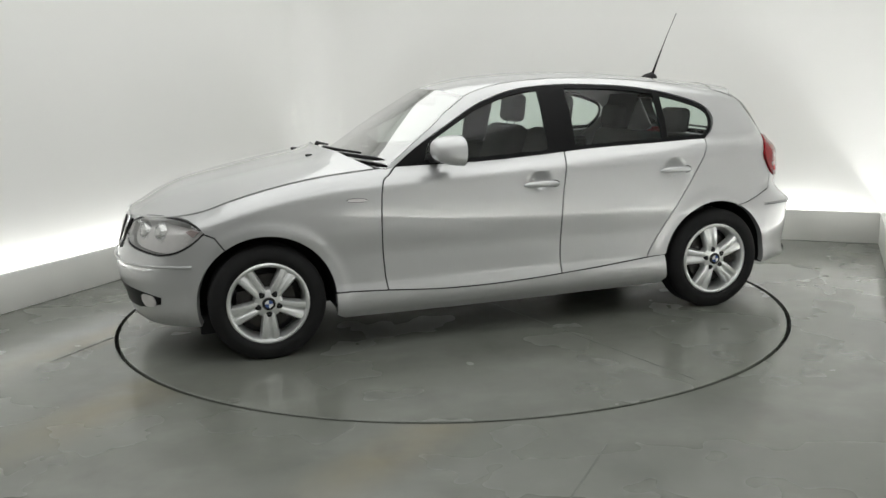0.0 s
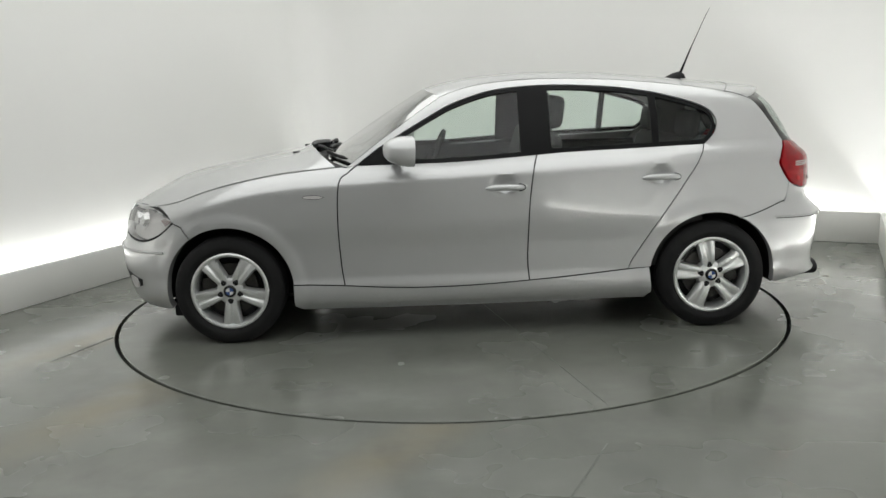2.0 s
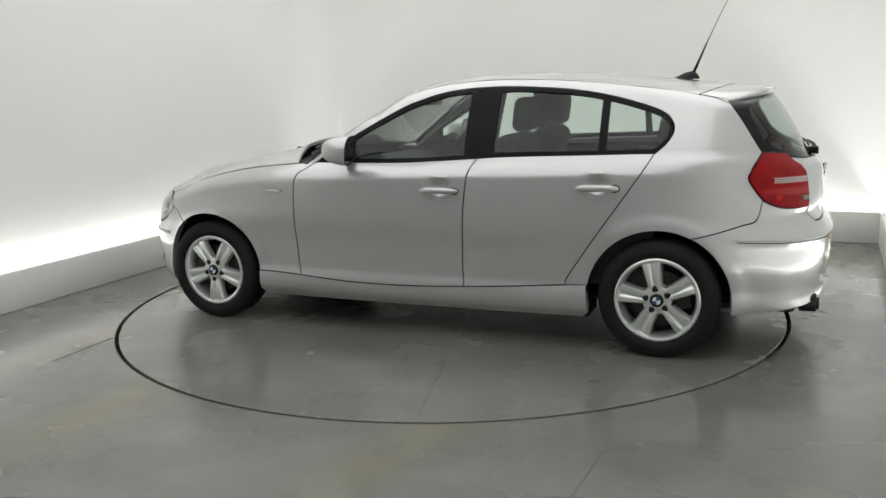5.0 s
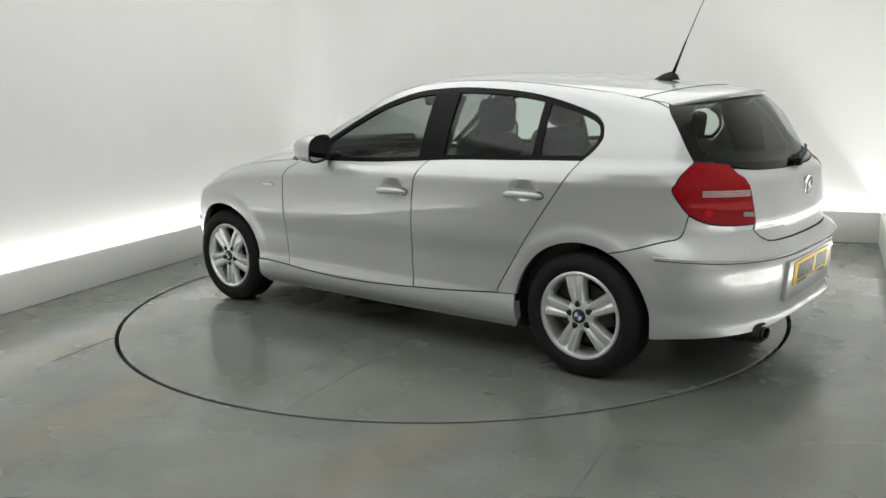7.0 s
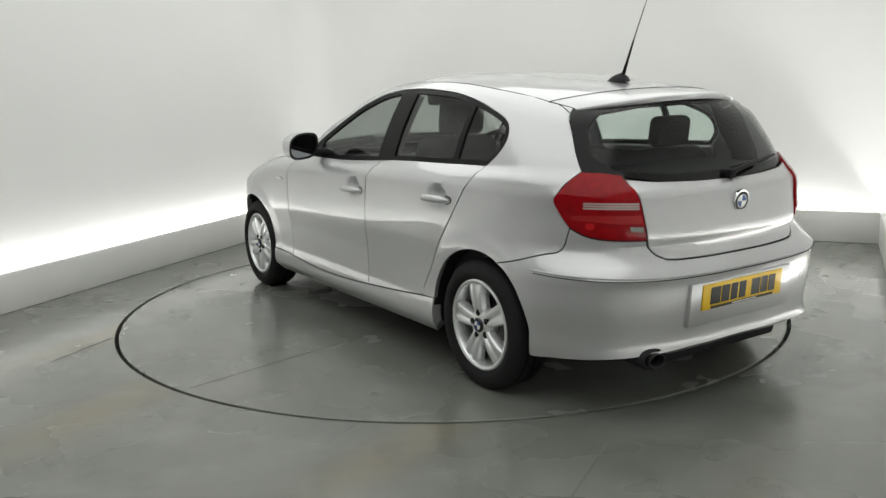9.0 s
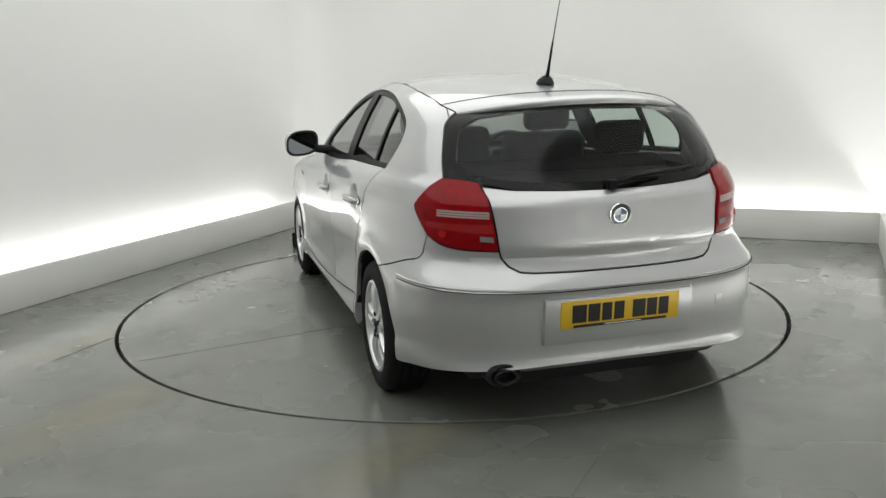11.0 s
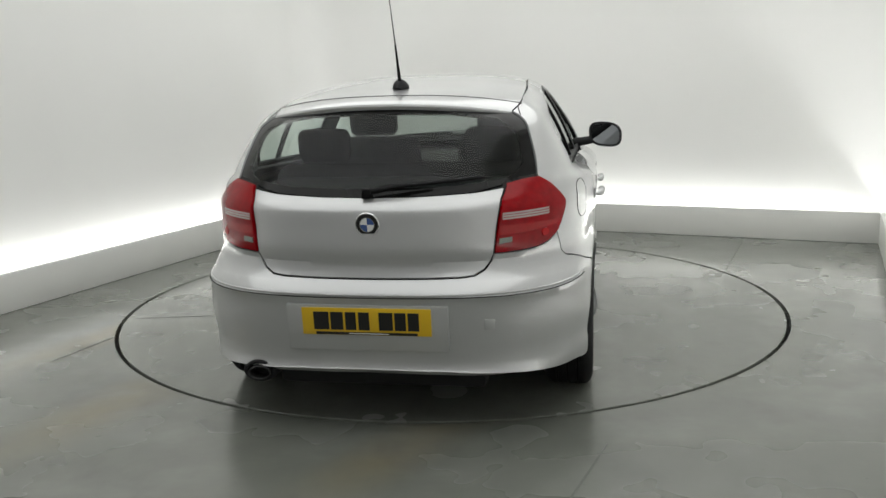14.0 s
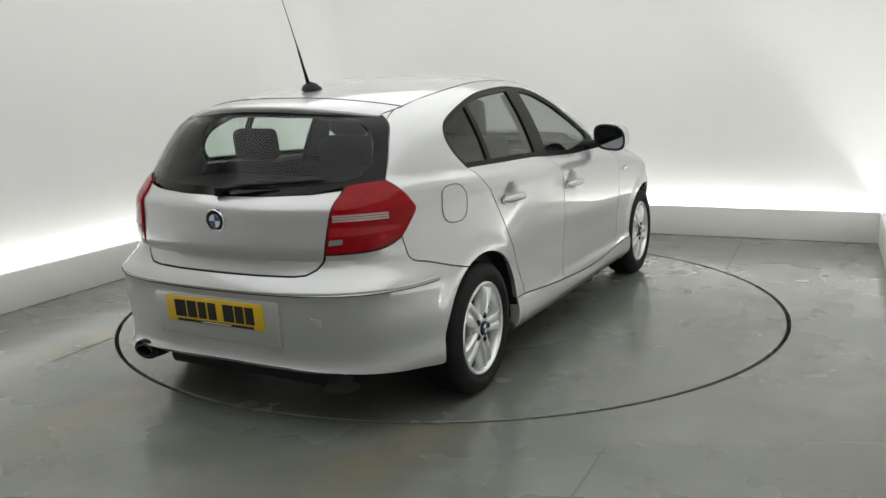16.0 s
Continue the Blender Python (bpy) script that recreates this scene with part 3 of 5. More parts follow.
def build_panels(car):
    for side in (1, -1):
        # bodyside: pillar, cant rail and rear quarter in one pressing
        edge = [(0.672, 0.952), (0.60, 1.005), (0.484, 1.090), (0.29, 1.222), (0.147, 1.312)]
        roof_line = [(x, roof_z(x)) for x in (0.09, 0.04, -0.04, -0.12, -0.25, -0.4, -0.55, -0.7, -0.85, -1.0, -1.15, -1.3, -1.45, -1.55)]
        rear_arch = arc(*ARCHES[1], ARCH_R, arch_angle(1, -1.487, 0.617), arch_angle(1, -0.981, 0.362))
        outline = [(0.612, 0.964)] + edge + roof_line + HATCH_SIDE + TAIL_OUT[1:] + BUMP_SEAM[1:-1] + rear_arch + C_SEAM[::-1][:-1] + DLO_TOP[:-1]
        ob = part("body_side", skin(xs_to_s(outline), side, 0.02, gap=0.0022), PAINT, car, "silver rear quarter panel and roof pillars")
        part("fender", skin(xs_to_s(A_SEAM + [p for p in SILL_TOP[::-1] if 0.71 < p[0] < 0.98] + arc(*ARCHES[0], ARCH_R, arch_angle(0, 0.984, 0.327), arch_angle(0, 1.533, 0.591)) + F_SEAM[::-1][1:] + [(1.66, 0.716), (1.70, 0.739), (1.75, 0.751)]
                                   + [(x, belt_z(x) - 0.002) for x in (1.79, 1.72, 1.66, 1.62, 1.55, 1.5, 1.4, 1.3, 1.2, 1.1, 1.0, 0.9, 0.8, 0.70)] + [(0.672, 0.952)]), side, 0.018), PAINT, car)
        fd = part("front_door", skin(xs_to_s(between(BELT, 0.612, -0.375) + B_SEAM[1:] + between(SILL_TOP, 0.69, -0.30)[::-1] + A_SEAM[::-1][:-1]), side, 0.018, shape=lambda s, z: dent(s, z, -0.185, 0.846)), PAINT, car, "silver front door with a painted pull handle")
        rd = part("rear_door", skin(xs_to_s(between(BELT, -0.375, -1.30) + C_SEAM[1:] + between(SILL_TOP, -0.33, -0.86)[::-1] + B_SEAM[::-1][:-1]), side, 0.018, shape=lambda s, z: dent(s, z, -1.035, 0.877)), PAINT, car, "silver rear door with a painted pull handle")
        sill = [(x, z) for x, z in SILL_TOP] + [(-0.995, 0.215), (-0.96, 0.178), (-0.5, 0.172), (0.0, 0.168), (0.5, 0.168), (0.94, 0.172), (0.985, 0.20)]
        part("sill", skin(xs_to_s(sill), side, depth=0.05), PAINT, car, "silver side skirt below the doors")

        # black strips added behind the shut lines, for the shade in the gaps
        for line in (A_SEAM, B_SEAM, C_SEAM, SILL_TOP, BUMP_SEAM, F_SEAM):
            part("dark_line", skin(ribbon(xs_to_s(line), 0.008), side, 0.03, -0.010, 0.002, gap=0), LINE_BLACK, car, "black backing strip added to darken the shut line")

        # handles with their scooped cups
        for door, x0, z0 in ((fd, -0.185, 0.826), (rd, -1.035, 0.857)):
            bm = bmesh.new()
            pts, rad = [], []
            for k in range(13):
                u = -1 + 2 * k / 12
                p = wrap(x0 + 0.105 * u, z0 + 0.004 * (1 - u * u))
                pts.append(p + Vector((0, 0.012 + 0.020 * (1 - u ** 4), 0)))
                rad.append(0.0095 * (1 - abs(u) ** 6) + 0.005)
            tube(bm, pts, rad, 12)
            mid = sum((p for p in pts), Vector()) / len(pts)
            for v in bm.verts:
                v.co.z = mid.z + (v.co.z - mid.z) * 1.15
                v.co.y = v.co.y * side
            bmesh.ops.recalc_face_normals(bm, faces=bm.faces)
            part("door_handle", bm, PAINT, door, "silver pull handle")
            bm = bmesh.new()
            loop = [wrap(x0 - 0.078 - 0.034 * math.cos(a), z0 + 0.019 * math.sin(a)) for a in [radians(-95 + 190 * k / 12) for k in range(13)]]
            tube(bm, [(p.x, (p.y + 0.001) * side, p.z) for p in loop], 0.0022, 6)
            part("handle_gap", bm, LINE_BLACK, door, "dark joint round the handle's end")

        # side window openings: black frame, then three panes
        frame_poly = DLO_TOP[::-1][:-1] + [(-1.30, 1.024)] + BELT[::-1][1:-1]
        part("window_frame", window_frame(inset(frame_poly, 0.001), side), TRIM, car, "black side window surround and pillars")
        for name, a, b in (("front_side_window", 0.60, -0.29), ("rear_side_window", -0.455, -1.03), ("quarter_window", -1.06, -1.40)):
            part(name, skin(clip_x(inset(frame_poly, 0.012), b - 0.01, a + 0.01), side, 0.04, -0.014, 0.004, gap=0), GLASS_SIDE, car, "tinted side window")
        # side repeater
        rp = smooth_line([(0.795, 0.803), (0.82, 0.813), (0.86, 0.816), (0.90, 0.812), (0.903, 0.803), (0.86, 0.797), (0.82, 0.797), (0.795, 0.803)], 2)[:-1]
        rep = part("side_repeater", skin(rp, side, 0.02, 0.002, 0.006, gap=-0.002), LINE_BLACK, car, "small clear indicator in a dark edge on the fender")
        part("lens", skin(rp, side, 0.02, 0.006, 0.006, gap=0.0005), LAMP_SILVER, rep, "clear indicator lens")

        # wheel arch liners
        for k, (ax, az) in enumerate(ARCHES):
            bm = bmesh.new()
            rows = []
            for a in range(-14, 195, 8):
                c, s_ = math.cos(radians(a)), math.sin(radians(a))
                x, z = ax + (ARCH_R + 0.004) * c, max(0.245, az + (ARCH_R + 0.004) * s_)
                yo = wrap(*sx(x, max(z, 0.2))).y - 0.008
                rows.append([(x, y * side, z) for y in (yo, yo - 0.03, 0.45)])
            grid_mesh(bm, rows)
            r2 = [bm.verts.new((ax + (ARCH_R + 0.004) * math.cos(radians(a)), 0.45 * side, max(0.245, az + (ARCH_R + 0.004) * math.sin(radians(a))))) for a in range(-14, 195, 8)]
            bm.faces.new(r2)
            part("arch_liner", bm, PLASTIC, car, "black wheel arch liner")
        # headlight
        hl = smooth_line([sx(1.62, 0.690), sx(1.70, 0.735), sx(1.80, 0.752), sx(1.90, 0.748), sy(0.42, 0.735, False), sy(0.36, 0.715, False)], 3) \
            + smooth_line([sy(0.345, 0.66, False), sy(0.40, 0.605, False), sx(1.90, 0.572), sx(1.83, 0.568), sx(1.75, 0.592), sx(1.68, 0.635), sx(1.62, 0.690)], 3)[:-1]
        lamp = part("headlight", skin(hl, side, 0.025, -0.045, 0.02, gap=0.006), LAMP_SILVER, car, "clear headlight with silver reflector")
        part("lens", skin(hl, side, 0.025, -0.001, 0.01, gap=0.006), GLASS_CLEAR, lamp, "clear plastic headlight cover")
        part("dark_line", skin(ribbon(hl + hl[:1], 0.005), side, 0.03, -0.004, 0.002, gap=0), LINE_BLACK, lamp, "black edge of the headlight")
        for yy, zz, rr in ((0.47, 0.655, 0.050), (0.60, 0.664, 0.048)):
            bm = bmesh.new()
            lathe(bm, [(0.0005, 0.03), (rr * 0.5, 0.025), (rr * 0.85, 0.008), (rr, 0.0), (rr * 1.12, 0.012), (rr * 1.15, -0.02)], 28)
            c = wrap(*sy(yy, zz, False)) - Vector((0.052, 0.02, 0))
            bmesh.ops.transform(bm, matrix=Matrix.Translation((c.x, c.y * side, c.z)) @ pose(0, 0, 0, 0, 0, -90 + 18 * side), verts=bm.verts)
            part("projector", bm, CHROME, lamp, "round headlamp projector")
        bm = skin([sx(1.66, 0.692), sx(1.70, 0.715), sx(1.73, 0.70), sx(1.70, 0.66)], side, 0.03, -0.03, 0.01, gap=0)
        part("indicator", bm, CLEAR_BAND, lamp, "pale indicator corner of the headlight")

        # tail light
        tl_in = [(0.518, 1.004), (0.507, 0.95), (0.498, 0.88), (0.488, 0.80), (0.482, 0.742)]
        tl = xs_to_s(TAIL_OUT) + smooth_line([sx(-1.805, 0.797), sx(-1.86, 0.765), sx(-1.93, 0.747), sy(0.482, 0.742)], 3)[1:-1] + [sy(y, z) for y, z in tl_in[::-1]] + smooth_line([sy(0.518, 1.004), sx(-1.85, 1.016), sx(-1.79, 1.02)], 3)[1:-1]
        lamp = part("tail_light", skin(tl, side, 0.025, 0.004, 0.025, gap=0.004, shape=lambda s, z: 0.008 * max(0.0, 1 - ((z - 0.88) / 0.13) ** 2)), RED_LENS, car, "red tail light with a clear centre band")
        part("dark_line", skin(ribbon(tl + tl[:1], 0.009), side, 0.03, -0.006, 0.002, gap=0), LINE_BLACK, lamp, "black edge of the tail light")
        for k in range(3):
            z = 0.871 + 0.0095 * k
            part("clear_band", skin([sy(0.511, z + 0.0075), sy(0.60, z + 0.010), sx(-1.845, z + 0.012), sx(-1.848, z + 0.005), sy(0.60, z + 0.0025), sy(0.510, z)], side, 0.025, 0.0135, 0.004, gap=0), CLEAR_BAND, lamp, "clear ribbed band across the tail light")
        for yy, zz, ry_, rz_ in ((0.665, 0.805, 0.012, 0.015),):
            spot = [sy(yy + ry_ * math.cos(a), zz + rz_ * math.sin(a)) for a in [2 * math.pi * k / 20 for k in range(20)]]
            part("reflector", skin(spot, side, 0.02, 0.0125, 0.003, gap=0), RED_GLOW, lamp, "brighter red reflector cell")
        part("reverse_light", skin([sy(0.500, 0.800), sy(0.545, 0.803), sy(0.545, 0.783), sy(0.498, 0.779)], side, 0.02, 0.0125, 0.004, gap=0), REVERSE, lamp, "small grey reversing lens")
        part("red_rib", skin([sy(0.503, 0.86), sy(0.60, 0.866), sx(-1.80, 0.872), sx(-1.81, 0.83), sy(0.59, 0.815), sy(0.50, 0.813)], side, 0.025, 0.0115, 0.004, gap=0), RED_DARK, lamp, "darker red reflector")

    # rear bumper, both halves in one
    hatch_low = [(0.482, 0.742), (0.470, 0.712), (0.448, 0.682), (0.41, 0.661), (0.36, 0.656), (0.2, 0.653)]
    tl_low = smooth_line([sx(-1.805, 0.797), sx(-1.86, 0.765), sx(-1.93, 0.747), sy(0.482, 0.742)], 3)
    a1 = arch_angle(1, -1.487, 0.617)
    rb = xs_to_s(BUMP_SEAM[::-1][:-1]) + tl_low[:-1] + [sy(y, z) for y, z in hatch_low] + [(S_REAR, 0.652), (S_REAR, 0.283), sy(0.3, 0.280), sy(0.55, 0.268), sx(-1.95, 0.258), sx(-1.80, 0.246), sx(-1.70, 0.240)] \
        + xs_to_s(arc(*ARCHES[1], ARCH_R, 189, a1, 18))[:-1]
    bumper = part("rear_bumper", skin(rb, 1, 0.025, ends=(S_REAR,), depth=0.035), PAINT, car, "silver rear bumper with a plate recess")
    # front bumper
    a0 = arch_angle(0, 1.533, 0.591)
    fb = xs_to_s(F_SEAM[::-1]) + smooth_line([sx(1.625, 0.684), sx(1.68, 0.633), sx(1.75, 0.588), sx(1.83, 0.564), sx(1.90, 0.568), sy(0.40, 0.600, False), sy(0.34, 0.645, False)], 3)[1:] \
        + [sy(0.30, 0.565, False), sy(0.2, 0.545, False), (S_FRONT, 0.545), (S_FRONT, 0.17), sy(0.4, 0.17, False), sx(1.85, 0.172), sx(1.72, 0.178), sx(1.665, 0.19)] \
        + xs_to_s(arc(*ARCHES[0], ARCH_R, -16, a0, 18))[:-1]
    bumper_f = part("front_bumper", skin(fb, 1, 0.025, ends=(S_FRONT,), depth=0.035), PAINT, car, "silver front bumper with a lower air intake")
    intake = [(S_FRONT, 0.375), sy(0.4, 0.372, False), sy(0.56, 0.360, False), sx(1.86, 0.342), sx(1.865, 0.305), sy(0.5, 0.268, False), (S_FRONT, 0.258)]
    part("air_intake", skin(intake, 1, 0.03, 0.003, 0.01, ends=(S_FRONT,), gap=0), TRIM, bumper_f, "black lower air intake mesh")
    for side in (1, -1):
        bm = skin(smooth_line([sx(1.90, 0.345), sx(1.885, 0.315), sx(1.895, 0.29), sy(0.56, 0.285, False), sy(0.54, 0.315, False), sy(0.56, 0.35, False), sx(1.90, 0.345)], 3)[:-1], side, 0.02, 0.008, 0.01, gap=0)
        part("fog_light", bm, LAMP_SILVER, bumper_f, "round clear fog light")
        # kidney grille halves
        kid = smooth_line([sy(0.03, 0.70, False), sy(0.10, 0.725, False), sy(0.24, 0.722, False), sy(0.285, 0.69, False), sy(0.27, 0.61, False), sy(0.20, 0.565, False), sy(0.08, 0.560, False), sy(0.03, 0.60, False), sy(0.03, 0.70, False)], 3)[:-1]
        g = part("kidney_grille", skin(kid, side, 0.03, -0.012, 0.01, gap=0), TRIM, car, "black slatted grille in a bright frame")
        bm = bmesh.new()
        ring = [wrap(s, z) + Vector((0.004, 0, 0)) for s, z in kid]
        ring = [Vector((p.x, p.y * side, p.z)) for p in ring]
        tube(bm, ring + ring[:1], 0.008, 8, False)
        part("grille_frame", bm, CHROME, g, "bright grille surround")
        for k in range(8):
            y = 0.055 + 0.028 * k
            bm = bmesh.new()
            top, bot = wrap(*sy(y, 0.705, False)), wrap(*sy(y, 0.585, False))
            tube(bm, [(top.x - 0.004, top.y * side, top.z), ((top.x + bot.x) / 2, (top.y + bot.y) / 2 * side, (top.z + bot.z) / 2), (bot.x - 0.004, bot.y * side, bot.z)], 0.004, 6)
            part("grille_slat", bm, TRIM, g)

    # tailgate: lower skin, black glass surround, glass
    tg = [(S_REAR, 0.652)] + [sy(y, z) for y, z in hatch_low[::-1]] + [sy(0.488, 0.80), sy(0.498, 0.88), sy(0.507, 0.95), sy(0.516, 0.99), sy(0.40, 0.976), sy(0.2, 0.968), (S_REAR, 0.965)]
    gate = part("tailgate", skin(tg, 1, 0.02, ends=(S_REAR,)), PAINT, car, "silver tailgate with a round badge")
    gl = [(S_REAR, 0.966), sy(0.2, 0.969), sy(0.40, 0.978), sy(0.525, 1.003), sx(-1.85, 1.018), sx(-1.79, 1.022)] + xs_to_s(HATCH_SIDE[::-1][1:]) + [sx(-1.645, 1.280), sx(-1.70, 1.296), sy(0.3, 1.308), (S_REAR, 1.312)]
    inner = [(S_REAR, 1.000), sy(0.3, 1.004), sy(0.52, 1.026), sx(-1.85, 1.042), sx(-1.80, 1.08), sx(-1.735, 1.19), sx(-1.715, 1.255), sy(0.3, 1.278), (S_REAR, 1.282)]
    frit = gl[:-1] + [(S_REAR, 1.312), (S_REAR, 1.282)] + inner[::-1][1:-1] + [(S_REAR, 1.000)]
    part("window_surround", skin(frit, 1, 0.03, -0.006, 0.012, ends=(S_REAR,), gap=0.002), FRIT, gate, "black border of the rear window")
    part("rear_window", skin(inner, 1, 0.04, -0.006, 0.004, ends=(S_REAR,), gap=-0.002), GLASS_REAR, gate, "tinted rear window glass")

    for side in (1, -1):
        part("dark_line", skin(ribbon([sy(y, z) for y, z in hatch_low] + [(S_REAR, 0.652)], 0.009), side, 0.03, -0.010, 0.002, gap=0), LINE_BLACK, gate, "black shut line below the tailgate")
    # bonnet
    centre = Curve((0.60, 1.052), (0.746, 1.048), (0.866, 1.028), (1.143, 0.986), (1.421, 0.937), (1.703, 0.880), (1.848, 0.815), (1.95, 0.755), (2.012, 0.725))
    bm = bmesh.new()
    rows = []
    n = 44
    for i in range(n + 1):
        u = i / n
        x = 0.735 + (2.008 - 0.735) * (1 - (1 - u) ** 1.5)
        zb = belt_z(x) if x < 1.9 else belt_z(1.9) - 0.025 * ((x - 1.9) / 0.11) ** 2
        ze = zb + 0.002
        yb = wrap(*sx(min(x, 2.005), ze)).y + 0.002
        zc = max(centre(x), ze)
        back = 0.195 * max(0.0, 1 - (x - 0.735) / 0.4) ** 2
        row = []
        for k in range(29):
            v = -1 + 2 * k / 28
            v = math.copysign(1 - (1 - abs(v)) ** 1.35, v)
            ridge = 0.006 * math.exp(-((abs(v) - 0.55) / 0.10) ** 2)
            row.append((x + back * (1 - v * v), yb * v, ze + (zc - ze) * (1 - abs(v) ** 2.4) + ridge * min(1, (zc - ze) / 0.05)))
        rows.append(row)
    grid_mesh(bm, rows)
    bmesh.ops.remove_doubles(bm, verts=bm.verts, dist=1e-4)
    rim = [e for e in bm.edges if e.is_boundary]
    for v in {g for g in bmesh.ops.extrude_edge_only(bm, edges=rim)["geom"] if isinstance(g, bmesh.types.BMVert)}:
        v.co.z -= 0.02
        v.co.y *= 0.995
    bmesh.ops.recalc_face_normals(bm, faces=bm.faces)
    bonnet = part("bonnet", bm, PAINT, car, "silver bonnet with two soft ridges")
    for side in (1, -1):
        bm = bmesh.new()
        box(bm, -0.02, 0.02, -0.012, 0.012, -0.004, 0.010, 0.004, Matrix.Translation((1.0, 0.30 * side, centre(1.0) - 0.006)))
        part("washer_jet", bm, PLASTIC, bonnet, "black washer jet")
    return gate, bumper


def ribbon(line, half):
    """A band of constant width along a line."""
    a, b = [], []
    for i, p in enumerate(line):
        d = Vector(line[min(i + 1, len(line) - 1)]) - Vector(line[max(i - 1, 0)])
        d.normalize()
        a.append((p[0] - d.y * half, p[1] + d.x * half))
        b.append((p[0] + d.y * half, p[1] - d.x * half))
    return a + b[::-1]


def clip_x(poly, lo, hi):
    """The polygon between two x."""
    for lim, sg in ((lo, 1), (hi, -1)):
        out = []
        for i in range(len(poly)):
            a, b = poly[i - 1], poly[i]
            ia, ib = (a[0] - lim) * sg >= 0, (b[0] - lim) * sg >= 0
            if ia != ib:
                t = (lim - a[0]) / (b[0] - a[0])
                out.append((lim, a[1] + t * (b[1] - a[1])))
            if ib:
                out.append(b)
        poly = out
    return poly


def window_frame(poly, side):
    """Black surround with three openings."""
    flat = flat_cut(poly, 0.03)
    holes = [clip_x(inset(poly, 0.020), b, a) for a, b in ((0.47, -0.285), (-0.455, -1.015), (-1.055, -1.40))]
    for hole in holes:
        for i in range(len(hole)):
            a, b = hole[i], hole[(i + 1) % len(hole)]
            d = Vector((b[0] - a[0], b[1] - a[1], 0))
            if d.length < 1e-6:
                continue
            lo, hi = (min(a[0], b[0]) - 1e-4, min(a[1], b[1]) - 1e-4), (max(a[0], b[0]) + 1e-4, max(a[1], b[1]) + 1e-4)
            geom = [f for f in flat.faces if min(v.co.x for v in f.verts) <= hi[0] and max(v.co.x for v in f.verts) >= lo[0] and min(v.co.y for v in f.verts) <= hi[1] and max(v.co.y for v in f.verts) >= lo[1]]
            bmesh.ops.bisect_plane(flat, geom=geom + list({e for f in geom for e in f.edges}) + list({v for f in geom for v in f.verts}), dist=1e-5, plane_co=(a[0], a[1], 0), plane_no=(-d.y, d.x, 0))
    gone = []
    for f in flat.faces:
        c = f.calc_center_median_weighted()
        if any(inside((c.x, c.y), h) for h in holes):
            gone.append(f)
    bmesh.ops.delete(flat, geom=gone, context="FACES")
    made = bmesh.ops.extrude_edge_only(flat, edges=[e for e in flat.edges if e.is_boundary])
    deep = {v for v in made["geom"] if isinstance(v, bmesh.types.BMVert)}
    for v in flat.verts:
        s, z = v.co.x, v.co.y
        v.co = wrap(s, z) + normal_at(s, z, wrap) * (-0.006 - (0.014 if v in deep else 0))
        v.co.y *= side
    bmesh.ops.recalc_face_normals(flat, faces=flat.faces)
    return flat


def screen_edge(u):
    """A point of the windscreen's side edge, from its foot to the roof."""
    pts = [(0.672, 0.952), (0.60, 1.005), (0.484, 1.090), (0.29, 1.222), (0.147, 1.312)]
    t = u * 4
    i = min(3, int(t))
    x = pts[i][0] + (pts[i + 1][0] - pts[i][0]) * (t - i)
    z = pts[i][1] + (pts[i + 1][1] - pts[i][1]) * (t - i)
    return wrap(x, z)


